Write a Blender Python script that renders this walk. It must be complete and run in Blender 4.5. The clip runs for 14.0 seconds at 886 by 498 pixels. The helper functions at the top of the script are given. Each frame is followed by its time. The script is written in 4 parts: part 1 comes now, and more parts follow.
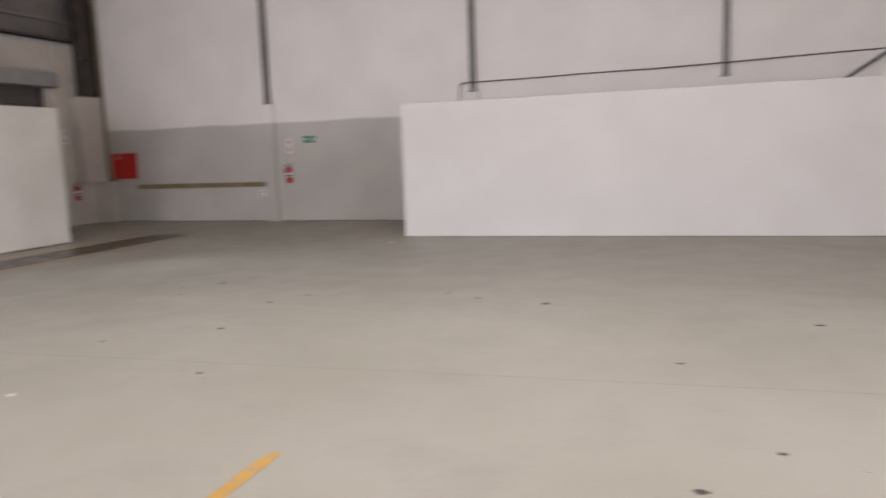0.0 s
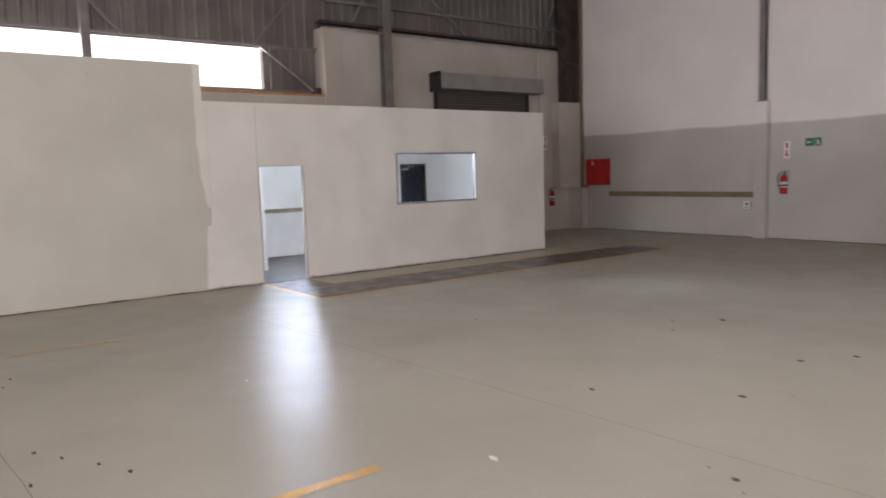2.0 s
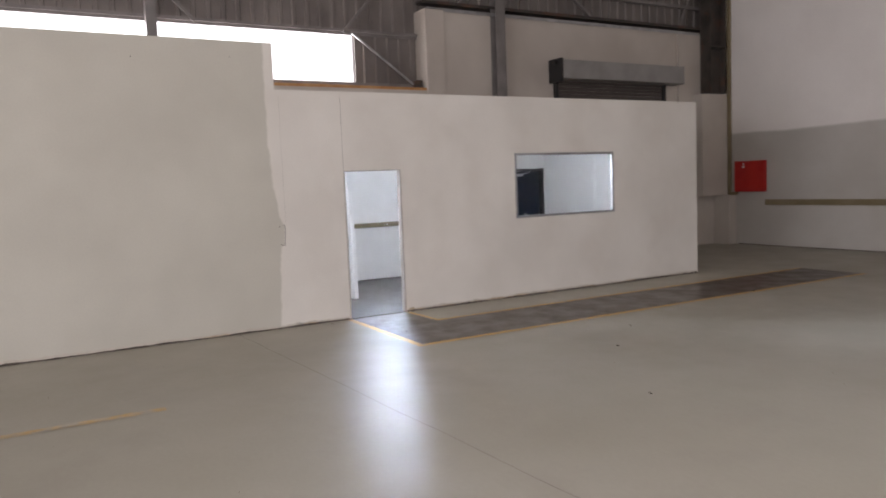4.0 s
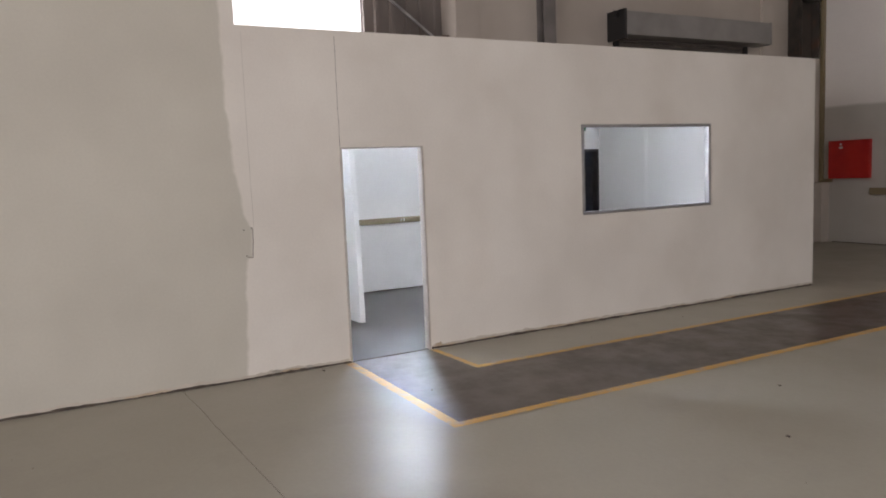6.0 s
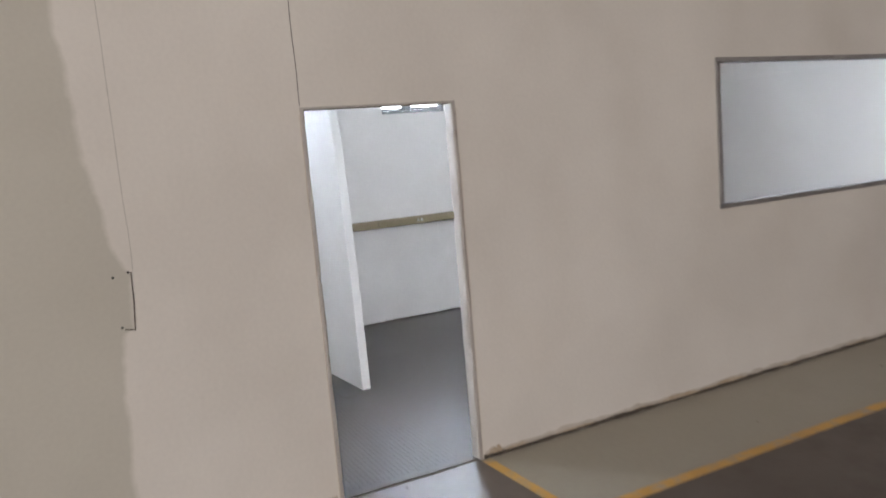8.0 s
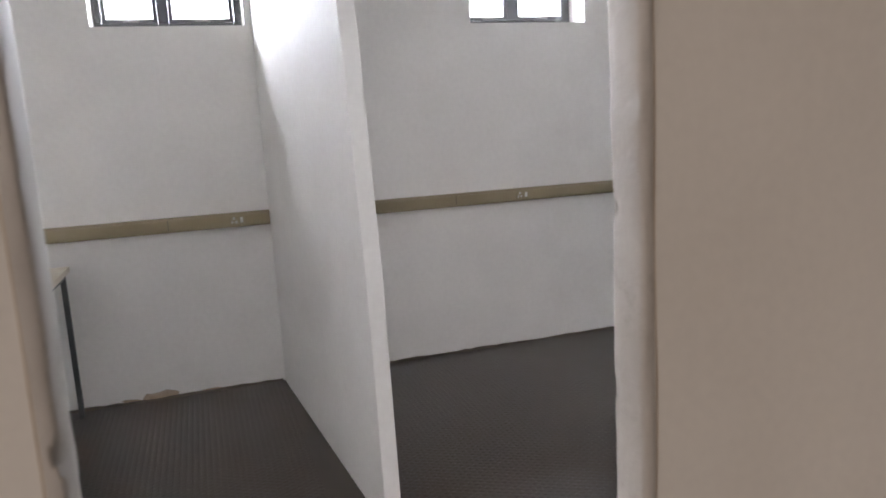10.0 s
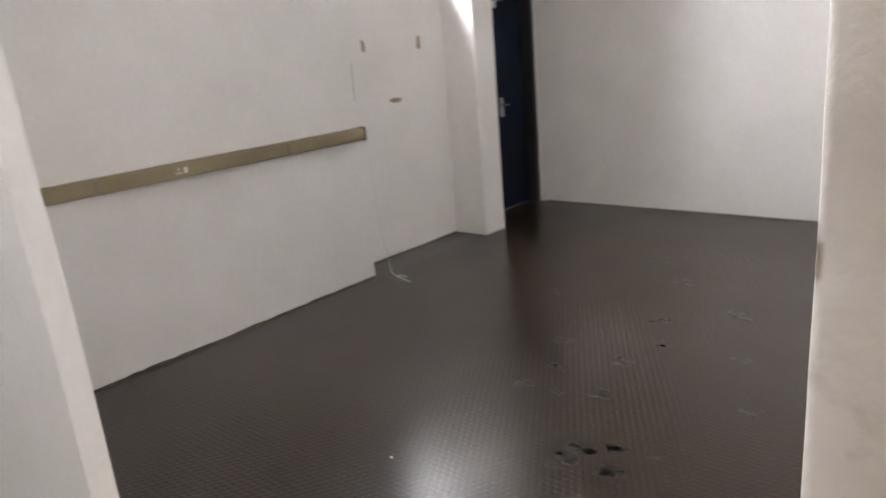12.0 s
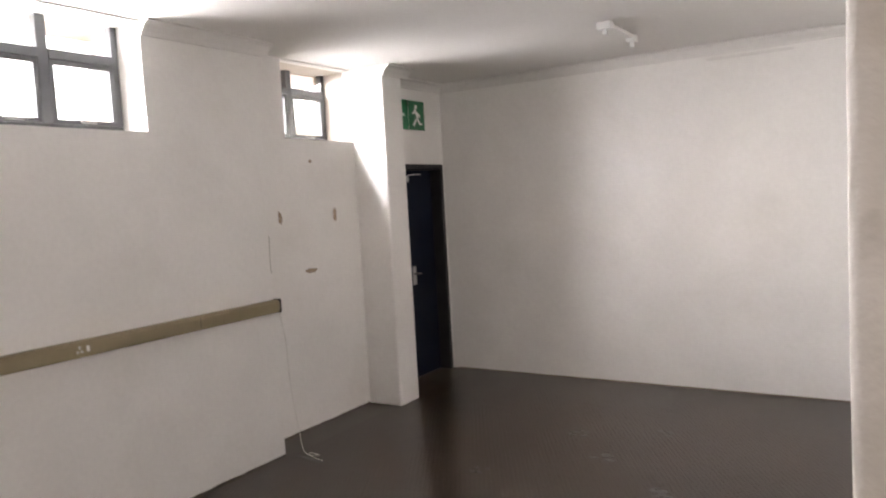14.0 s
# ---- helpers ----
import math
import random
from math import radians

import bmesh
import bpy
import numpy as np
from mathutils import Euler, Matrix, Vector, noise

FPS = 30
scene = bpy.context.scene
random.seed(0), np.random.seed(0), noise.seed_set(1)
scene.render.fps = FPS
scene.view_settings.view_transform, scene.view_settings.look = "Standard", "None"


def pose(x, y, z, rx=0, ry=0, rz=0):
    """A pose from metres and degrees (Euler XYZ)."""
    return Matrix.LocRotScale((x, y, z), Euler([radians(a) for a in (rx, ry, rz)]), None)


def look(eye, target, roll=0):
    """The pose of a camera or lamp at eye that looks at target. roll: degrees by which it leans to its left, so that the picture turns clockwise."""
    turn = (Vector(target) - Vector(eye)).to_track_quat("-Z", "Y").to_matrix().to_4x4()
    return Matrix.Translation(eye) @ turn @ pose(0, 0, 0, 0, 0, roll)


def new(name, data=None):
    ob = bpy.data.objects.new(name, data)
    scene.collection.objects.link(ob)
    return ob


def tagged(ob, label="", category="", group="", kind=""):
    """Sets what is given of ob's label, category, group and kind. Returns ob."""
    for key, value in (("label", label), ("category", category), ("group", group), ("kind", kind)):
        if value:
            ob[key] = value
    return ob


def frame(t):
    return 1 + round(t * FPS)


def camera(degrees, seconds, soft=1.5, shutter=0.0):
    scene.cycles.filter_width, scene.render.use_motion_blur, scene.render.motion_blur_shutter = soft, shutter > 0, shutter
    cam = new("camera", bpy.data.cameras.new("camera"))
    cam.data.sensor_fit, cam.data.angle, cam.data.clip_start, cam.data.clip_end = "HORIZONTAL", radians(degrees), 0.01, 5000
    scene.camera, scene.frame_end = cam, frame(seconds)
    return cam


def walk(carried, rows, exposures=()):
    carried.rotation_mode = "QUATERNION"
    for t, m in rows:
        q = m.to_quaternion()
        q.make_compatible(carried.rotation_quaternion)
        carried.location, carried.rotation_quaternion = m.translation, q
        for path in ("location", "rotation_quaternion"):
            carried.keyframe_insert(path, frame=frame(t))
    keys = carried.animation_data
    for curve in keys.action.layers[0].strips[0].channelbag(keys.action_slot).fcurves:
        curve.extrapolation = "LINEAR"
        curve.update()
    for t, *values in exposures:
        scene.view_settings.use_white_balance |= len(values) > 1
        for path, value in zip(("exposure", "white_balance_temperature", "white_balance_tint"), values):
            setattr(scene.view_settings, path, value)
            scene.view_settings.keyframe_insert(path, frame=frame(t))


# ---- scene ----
cam = camera(62.5, 14.0, soft=1.8, shutter=0.45)
# seconds, eye, target, roll
PATH = [
    (0, (13.651, -6.501, 1.858), (13.024, -4.621, 1.59), -2.0),
    (0.5, (13.321, -6.294, 1.856), (12.218, -4.652, 1.56), -2.8),
    (1, (12.917, -5.927, 1.858), (11.532, -4.51, 1.584), -1.9),
    (1.5, (12.411, -5.596, 1.87), (10.944, -4.258, 1.626), -0.6),
    (2, (11.903, -5.166, 1.861), (10.323, -3.959, 1.65), -1.7),
    (2.5, (11.294, -4.805, 1.845), (9.646, -3.693, 1.63), -1.1),
    (3, (10.679, -4.45, 1.809), (9.005, -3.384, 1.56), -1.7),
    (3.5, (10.022, -4.132, 1.826), (8.302, -3.133, 1.617), -3.1),
    (4, (9.333, -3.811, 1.812), (7.601, -2.826, 1.636), -2.3),
    (4.2, (9.061, -3.693, 1.814), (7.308, -2.745, 1.645), -1.4),
    (6.3, (6.031, -2.254, 1.778), (4.277, -1.321, 1.548), -2.6),
    (6.5, (5.729, -2.139, 1.762), (3.972, -1.219, 1.507), -2.3),
    (7, (4.994, -1.801, 1.761), (3.246, -0.872, 1.472), -2.1),
    (7.5, (4.251, -1.443, 1.762), (2.498, -0.528, 1.463), -3.4),
    (7.9, (3.649, -1.151, 1.759), (1.887, -0.243, 1.497), -5.0),
    (8, (3.536, -1.088, 1.769), (1.768, -0.19, 1.511), -4.8),
    (8.2, (3.28, -0.93, 1.785), (1.488, -0.072, 1.555), -4.6),
    (10.3, (0.795, 0.234, 1.55), (-1.082, 0.84, 1.215), -3.2),
    (10.5, (0.732, 0.171, 1.557), (-1.102, 0.893, 1.216), -2.6),
    (11, (0.333, 0.224, 1.619), (-1.363, 1.204, 1.218), -3.2),
    (11.5, (0.188, 0.185, 1.637), (-1.286, 1.452, 1.169), -3.3),
    (12, (0.071, 0.138, 1.641), (-1.182, 1.601, 1.101), -4.8),
    (12.5, (-0.013, 0.108, 1.648), (-1.066, 1.673, 0.985), -8.0),
    (13, (-0.053, 0.1, 1.671), (-1.058, 1.694, 1.001), -6.8),
    (13.3, (-0.056, 0.091, 1.713), (-1.058, 1.752, 1.227), -5.7),
    (13.5, (-0.052, 0.1, 1.735), (-1.036, 1.811, 1.411), -3.8),
    (14, (-0.048, 0.117, 1.773), (-1.102, 1.81, 1.627), -3.2),
]
# seconds, stops, kelvin, tint: the clip's camera darkens as the windows come into view
EXPOSURES = [(0, 0.33, 6250, 19), (0.6, 0.17, 6250, 19), (1.3, 0.03, 6300, 20), (4.2, 0.0, 6350, 20), (6.3, -0.08, 6500, 19), (8.2, -0.18, 6600, 18), (10.3, -0.72, 7250, 23), (11.5, -0.60, 7600, 23), (12.5, -0.30, 7700, 23), (13.2, -0.28, 7700, 23), (14, -0.62, 8100, 26)]
walk(cam, [(t, look(eye, target, roll)) for t, eye, target, roll in PATH], EXPOSURES)

# ---- world and light ----
world = bpy.data.worlds.new("world")
scene.world = world
world.use_nodes = True
wn = world.node_tree
sky = wn.nodes.new("ShaderNodeTexSky")
sky.sky_type = "NISHITA"
sky.sun_disc = False
sky.sun_elevation, sky.sun_rotation = radians(48), radians(80)
wn.links.new(sky.outputs[0], wn.nodes["Background"].inputs[0])
wn.nodes["Background"].inputs[1].default_value = 0.12

sun_data = bpy.data.lights.new("sun", "SUN")
sun_data.energy, sun_data.angle, sun_data.color = 3.0, radians(0.5), (1, 0.95, 0.88)
sun = new("sun", sun_data)
sun.matrix_world = look((20, 5, 30), (0, 0, 0))


def area_lamp(name, eye, target, wide, high, energy, colour, spread=180):
    data = bpy.data.lights.new(name, "AREA")
    data.shape, data.size, data.size_y, data.energy, data.color = "RECTANGLE", wide, high, energy, colour
    data.spread = radians(spread)
    ob = new(name, data)
    ob.matrix_world = look(eye, target)
    return ob


DAY = (0.73, 0.875, 1.0)
WARM = (1.0, 0.985, 0.965)
# area lamps: unseen openings, added roof lamps, high windows, office windows
# openings out of view, added to light the hall from east and south
area_lamp("unseen_opening_light", (21.8, -8.0, 2.75), (0, -8.0, 2.75), 10.0, 5.3, 800, (1.0, 0.99, 0.975))
area_lamp("unseen_opening_light", (10.0, -21.8, 2.9), (10.0, 0, 2.9), 11.0, 5.6, 1700, (1.0, 0.99, 0.975))
# overhead fill from two unseen strips, added to brighten floor and walls
area_lamp("added_roof_lamp", (13.5, -9.0, 8.35), (13.5, -9.0, 0), 13, 2.4, 220, WARM)
area_lamp("added_roof_lamp", (11.5, -1.4, 8.35), (11.5, -1.4, 0), 11, 2.0, 470, WARM)
area_lamp("high_window_daylight", (-4.22, -7.6, 4.26), (0, -7.6, 4.26), 19.3, 1.0, 560, WARM)
area_lamp("office_window_daylight", (-4.30, 2.44, 2.55), (0, 2.44, 0.2), 0.84, 0.58, 480, DAY, 140)
area_lamp("office_window_daylight", (-4.36, 4.66, 2.57), (0, 5.6, -0.8), 0.80, 0.56, 310, DAY, 125)
area_lamp("office_window_daylight", (-4.30, 0.13, 2.55), (0, -0.2, -0.6), 0.84, 0.58, 170, DAY, 125)
# lamp in an unseen south-room window, added to brighten the office walls
area_lamp("office_window_daylight", (-4.30, -2.6, 2.55), (0, -1.9, 0.2), 0.84, 0.58, 760, DAY, 130)


# glowing white plane for the blown-out sky outside the small and high windows; also adds light
glow = bpy.data.materials.new("glowing_backdrop")
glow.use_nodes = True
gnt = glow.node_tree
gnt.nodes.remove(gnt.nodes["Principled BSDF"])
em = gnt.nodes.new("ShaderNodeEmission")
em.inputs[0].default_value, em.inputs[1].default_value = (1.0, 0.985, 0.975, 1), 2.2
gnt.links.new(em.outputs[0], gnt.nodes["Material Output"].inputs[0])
glow_me = bpy.data.meshes.new("backdrop")
glow_me.from_pydata([(-8, -40, -0.26), (-8, 25, -0.26), (-8, 25, 16), (-8, -40, 16)], [], [(0, 1, 2, 3)])
glow_me.materials.append(glow)
tagged(new("backdrop", glow_me), "glowing white backdrop for the blown-out sky outside the windows", "backdrop", kind="structure")


# ---- materials ----
def socket(nt, value, target):
    if hasattr(value, "links"):
        nt.links.new(value, target)
    else:
        target.default_value = value


def surf(name, c1, c2, rough=0.7, patch=1.5, grain=70.0, bump=0.1, metal=0.0, rough_vary=0.1, third=None, spec=0.5, stretch=(1, 1, 1), depth=0.004):
    """A worn surface: two tones in soft patches, fine grain, relief, uneven gloss."""
    m = bpy.data.materials.new(name)
    m.use_nodes = True
    nt = m.node_tree
    b = nt.nodes["Principled BSDF"]
    co = nt.nodes.new("ShaderNodeTexCoord")
    mp = nt.nodes.new("ShaderNodeMapping")
    mp.inputs["Scale"].default_value = stretch
    nt.links.new(co.outputs["Object"], mp.inputs[0])
    big = nt.nodes.new("ShaderNodeTexNoise")
    big.inputs["Scale"].default_value, big.inputs["Detail"].default_value, big.inputs["Roughness"].default_value = patch, 3, 0.5
    nt.links.new(mp.outputs[0], big.inputs["Vector"])
    ramp = nt.nodes.new("ShaderNodeValToRGB")
    ramp.color_ramp.elements[0].position, ramp.color_ramp.elements[1].position = 0.36, 0.66
    ramp.color_ramp.elements[0].color, ramp.color_ramp.elements[1].color = (*c1, 1), (*c2, 1)
    nt.links.new(big.outputs[0], ramp.inputs[0])
    fine = nt.nodes.new("ShaderNodeTexNoise")
    fine.inputs["Scale"].default_value, fine.inputs["Detail"].default_value = grain, 4
    nt.links.new(mp.outputs[0], fine.inputs["Vector"])
    mul = nt.nodes.new("ShaderNodeMix")
    mul.data_type, mul.blend_type = "RGBA", "MULTIPLY"
    mul.inputs[0].default_value = 1
    tone = nt.nodes.new("ShaderNodeMapRange")
    tone.inputs[3].default_value, tone.inputs[4].default_value = 0.945, 1.045
    nt.links.new(fine.outputs[0], tone.inputs[0])
    colour = ramp.outputs[0]
    if third:
        # a third tone in sparse small spots
        sp = nt.nodes.new("ShaderNodeTexNoise")
        sp.inputs["Scale"].default_value, sp.inputs["Detail"].default_value, sp.inputs["Roughness"].default_value = third[1], 4, 0.55
        nt.links.new(mp.outputs[0], sp.inputs["Vector"])
        sr = nt.nodes.new("ShaderNodeMapRange")
        sr.inputs[1].default_value, sr.inputs[2].default_value = third[2] - 0.06, third[2] + 0.16
        sr.inputs[4].default_value = third[3]
        nt.links.new(sp.outputs[0], sr.inputs[0])
        mx = nt.nodes.new("ShaderNodeMix")
        mx.data_type = "RGBA"
        nt.links.new(sr.outputs[0], mx.inputs[0])
        nt.links.new(colour, mx.inputs[6])
        mx.inputs[7].default_value = (*third[0], 1)
        colour = mx.outputs[2]
    nt.links.new(colour, mul.inputs[6])
    nt.links.new(tone.outputs[0], mul.inputs[7])
    nt.links.new(mul.outputs[2], b.inputs["Base Color"])
    rr = nt.nodes.new("ShaderNodeMapRange")
    rr.inputs[1].default_value, rr.inputs[2].default_value = 0.3, 0.7
    rr.inputs[3].default_value, rr.inputs[4].default_value = max(rough - rough_vary, 0.04), min(rough + rough_vary, 1)
    nt.links.new(big.outputs[0], rr.inputs[0])
    nt.links.new(rr.outputs[0], b.inputs["Roughness"])
    b.inputs["Metallic"].default_value = metal
    b.inputs["Specular IOR Level"].default_value = spec
    if bump:
        bp = nt.nodes.new("ShaderNodeBump")
        bp.inputs["Strength"].default_value, bp.inputs["Distance"].default_value = bump, depth
        nt.links.new(fine.outputs[0], bp.inputs["Height"])
        nt.links.new(bp.outputs[0], b.inputs["Normal"])
    return m


def two_paints(name, axis, level, wobble, wobble_scale, low, high, soft=0.02, swing=None):
    """Plaster with two coats of paint that meet on an uneven line across one axis; low and high are pairs of tones."""
    m = surf(name, *high, rough=0.75, patch=0.9, grain=45, bump=0.06, third=((0.47, 0.39, 0.30), 1.1, 0.57, 0.13) if swing else None)
    nt = m.node_tree
    mul = [n for n in nt.nodes if n.bl_idname == "ShaderNodeMix" and n.blend_type == "MULTIPLY"][0]
    old = mul.inputs[6].links[0].from_socket
    big = [n for n in nt.nodes if n.bl_idname == "ShaderNodeTexNoise"][0]
    ramp = nt.nodes.new("ShaderNodeValToRGB")
    ramp.color_ramp.elements[0].position, ramp.color_ramp.elements[1].position = 0.34, 0.68
    ramp.color_ramp.elements[0].color, ramp.color_ramp.elements[1].color = (*low[0], 1), (*low[1], 1)
    nt.links.new(big.outputs[0], ramp.inputs[0])
    co = [n for n in nt.nodes if n.bl_idname == "ShaderNodeTexCoord"][0]
    sep = nt.nodes.new("ShaderNodeSeparateXYZ")
    nt.links.new(co.outputs["Object"], sep.inputs[0])
    wob = nt.nodes.new("ShaderNodeTexNoise")
    wob.inputs["Scale"].default_value, wob.inputs["Detail"].default_value, wob.inputs["Roughness"].default_value = wobble_scale, 6, 0.6
    nt.links.new(co.outputs["Object"], wob.inputs["Vector"])
    add = nt.nodes.new("ShaderNodeMath")
    add.operation = "MULTIPLY_ADD"
    nt.links.new(wob.outputs[0], add.inputs[0])
    add.inputs[1].default_value = wobble
    nt.links.new(sep.outputs[axis], add.inputs[2])
    value = add.outputs[0]
    if swing:
        # the edge of the older coat wanders with height: (height, place) pairs
        up = nt.nodes.new("ShaderNodeMath")
        up.operation = "DIVIDE"
        nt.links.new(sep.outputs[2], up.inputs[0])
        up.inputs[1].default_value = 3.2
        edge = nt.nodes.new("ShaderNodeValToRGB")
        stops = edge.color_ramp.elements
        while len(stops) < len(swing):
            stops.new(0.5)
        for stop, (height, place) in zip(stops, swing):
            g = (place + 1.1) / 0.3
            stop.position, stop.color = height / 3.2, (g, g, g, 1)
        nt.links.new(up.outputs[0], edge.inputs[0])
        shift = nt.nodes.new("ShaderNodeMath")
        shift.operation = "MULTIPLY_ADD"
        nt.links.new(edge.outputs[0], shift.inputs[0])
        shift.inputs[1].default_value = -0.3
        nt.links.new(value, shift.inputs[2])
        value = shift.outputs[0]
    mr = nt.nodes.new("ShaderNodeMapRange")
    mr.inputs[1].default_value, mr.inputs[2].default_value = level + wobble / 2 - soft, level + wobble / 2 + soft
    nt.links.new(value, mr.inputs[0])
    mix = nt.nodes.new("ShaderNodeMix")
    mix.data_type = "RGBA"
    nt.links.new(mr.outputs[0], mix.inputs[0])
    nt.links.new(ramp.outputs[0], mix.inputs[6])
    nt.links.new(old, mix.inputs[7])
    nt.links.new(mix.outputs[2], mul.inputs[6])
    return m


def gloss_patches(m, scale, low, high, detail=5):
    """Uneven gloss: worn and clean patches at a scale of their own."""
    nt = m.node_tree
    b = nt.nodes["Principled BSDF"]
    co = nt.nodes.new("ShaderNodeTexCoord")
    tex = nt.nodes.new("ShaderNodeTexNoise")
    tex.inputs["Scale"].default_value, tex.inputs["Detail"].default_value, tex.inputs["Roughness"].default_value = scale, detail, 0.62
    nt.links.new(co.outputs["Object"], tex.inputs["Vector"])
    mr = nt.nodes.new("ShaderNodeMapRange")
    mr.inputs[1].default_value, mr.inputs[2].default_value = 0.38, 0.64
    mr.inputs[3].default_value, mr.inputs[4].default_value = low, high
    nt.links.new(tex.outputs[0], mr.inputs[0])
    nt.links.new(mr.outputs[0], b.inputs["Roughness"])


PAINT_EDGE = ((0.0, -1.0), (0.45, -0.975), (0.9, -0.955), (1.085, -0.935), (1.10, -0.885), (1.35, -0.868), (1.38, -0.90), (1.54, -0.95), (1.95, -1.006), (2.4, -1.03), (3.1, -1.035))
M_OFFICE_WALL = two_paints("office_wall_paint", 1, -1.1, 0.07, 4.5, ((0.48, 0.457, 0.39), (0.545, 0.522, 0.45)), ((0.65, 0.615, 0.555), (0.73, 0.697, 0.636)), 0.014, PAINT_EDGE)
M_NORTH_WALL = two_paints("hall_wall_paint", 2, 2.79, 0.10, 0.7, ((0.47, 0.44, 0.395), (0.53, 0.50, 0.455)), ((0.76, 0.715, 0.67), (0.81, 0.765, 0.72)), 0.03)
M_HALL_WALL = surf("hall_plaster", (0.46, 0.41, 0.355), (0.54, 0.49, 0.43), 0.8, 0.8, 40, 0.12)
M_INNER = surf("white_plaster", (0.79, 0.77, 0.74), (0.84, 0.82, 0.79), 0.65, 1.6, 35, 0.05, third=((0.60, 0.56, 0.51), 1.3, 0.60, 0.25))
M_SCREEN = surf("screen_wall_paint", (0.61, 0.58, 0.545), (0.65, 0.62, 0.585), 0.7, 0.7, 45, 0.08)
M_FLOOR = surf("coated_concrete", (0.37, 0.344, 0.277), (0.415, 0.388, 0.32), 0.37, 0.45, 28, 0.02, rough_vary=0.06, third=((0.28, 0.25, 0.205), 0.9, 0.58, 0.35), spec=0.04, depth=0.002)
M_WALKWAY = surf("walkway_paint", (0.082, 0.062, 0.048), (0.106, 0.082, 0.065), 0.33, 1.3, 30, 0.03, rough_vary=0.06, spec=0.38, third=((0.058, 0.048, 0.038), 2.6, 0.56, 0.2))
M_YELLOW = surf("yellow_line_paint", (0.55, 0.30, 0.05), (0.66, 0.38, 0.09), 0.45, 4, 60, 0.1, third=((0.36, 0.32, 0.24), 9.0, 0.54, 0.85))
M_FADED = surf("faded_yellow_line_paint", (0.56, 0.33, 0.08), (0.47, 0.35, 0.18), 0.42, 5, 60, 0.06, third=((0.38, 0.36, 0.31), 7.0, 0.46, 0.9))
M_RUBBER = surf("studded_rubber", (0.0185, 0.0100, 0.0052), (0.025, 0.0142, 0.0080), 0.32, 0.7, 50, 0.0, rough_vary=0.0, spec=0.2)
M_CEILING = surf("ceiling_paint", (0.70, 0.68, 0.65), (0.77, 0.75, 0.72), 0.8, 0.8, 30, 0.06)
M_GALV = surf("galvanised_steel", (0.36, 0.36, 0.36), (0.50, 0.50, 0.50), 0.45, 5, 40, 0.05, metal=0.7)
M_STEEL = surf("grey_steel_paint", (0.16, 0.145, 0.135), (0.22, 0.20, 0.19), 0.5, 3, 40, 0.06)
M_DARKSTEEL = surf("dark_steel", (0.045, 0.038, 0.033), (0.085, 0.07, 0.058), 0.42, 2.5, 30, 0.1, metal=0.25, third=((0.20, 0.075, 0.035), 2.4, 0.60, 0.7))
M_CLAD = surf("corrugated_cladding", (0.145, 0.125, 0.112), (0.205, 0.18, 0.163), 0.6, 1.2, 30, 0.05, metal=0.1)
M_RUST = surf("rusty_sill", (0.42, 0.19, 0.06), (0.52, 0.29, 0.12), 0.6, 6, 40, 0.15)
M_SLAT = surf("shutter_slat_paint", (0.075, 0.062, 0.055), (0.11, 0.092, 0.082), 0.5, 3, 40, 0.06)
M_HOOD = surf("shutter_hood_paint", (0.24, 0.23, 0.215), (0.31, 0.295, 0.28), 0.5, 2, 40, 0.05)
M_BLACK = surf("black_paint", (0.012, 0.012, 0.013), (0.022, 0.021, 0.021), 0.45, 5, 60, 0.06)
M_NAVY = surf("navy_door_paint", (0.003, 0.006, 0.014), (0.005, 0.009, 0.020), 0.5, 3, 50, 0.05, spec=0.15)
M_FRAME = surf("grey_window_frame", (0.05, 0.052, 0.055), (0.075, 0.078, 0.082), 0.45, 4, 50, 0.04)
M_ALU = surf("aluminium", (0.30, 0.29, 0.28), (0.40, 0.39, 0.38), 0.4, 6, 70, 0.03, metal=0.6)
M_TRUNK = surf("khaki_trunking", (0.20, 0.155, 0.085), (0.25, 0.20, 0.12), 0.48, 2, 50, 0.03)
M_RED = surf("red_enamel", (0.42, 0.012, 0.010), (0.52, 0.022, 0.015), 0.4, 3, 50, 0.03)
M_GREEN = surf("green_sign", (0.005, 0.13, 0.055), (0.012, 0.17, 0.075), 0.45, 4, 50, 0.02)
M_WHITE = surf("white_plastic", (0.72, 0.72, 0.70), (0.80, 0.80, 0.78), 0.4, 5, 50, 0.02)
M_CHIP = surf("bare_brown_plaster", (0.30, 0.215, 0.15), (0.42, 0.33, 0.25), 0.9, 30, 90, 0.4)
M_FOOT = surf("brown_floor_dust", (0.17, 0.135, 0.10), (0.26, 0.215, 0.17), 0.9, 6, 60, 0.3)
M_DIRT = surf("grime_shade", (0.045, 0.036, 0.028), (0.10, 0.08, 0.06), 0.9, 6, 60, 0.3)
M_RUSTSTAIN = surf("rust_stain", (0.40, 0.31, 0.21), (0.51, 0.43, 0.33), 0.85, 9, 60, 0.2)
M_DESK = surf("desk_laminate", (0.50, 0.42, 0.32), (0.58, 0.50, 0.39), 0.35, 3, 40, 0.02, stretch=(1, 6, 1))
M_JAMB = surf("chipped_jamb_paint", (0.41, 0.38, 0.34), (0.48, 0.45, 0.41), 0.6, 5, 55, 0.5, third=((0.22, 0.18, 0.14), 11.0, 0.66, 0.7))
M_SPECK = surf("dark_debris", (0.05, 0.04, 0.032), (0.11, 0.09, 0.07), 0.85, 30, 90, 0.2)
M_PALE = surf("pale_debris", (0.62, 0.60, 0.56), (0.75, 0.73, 0.70), 0.8, 30, 90, 0.2)
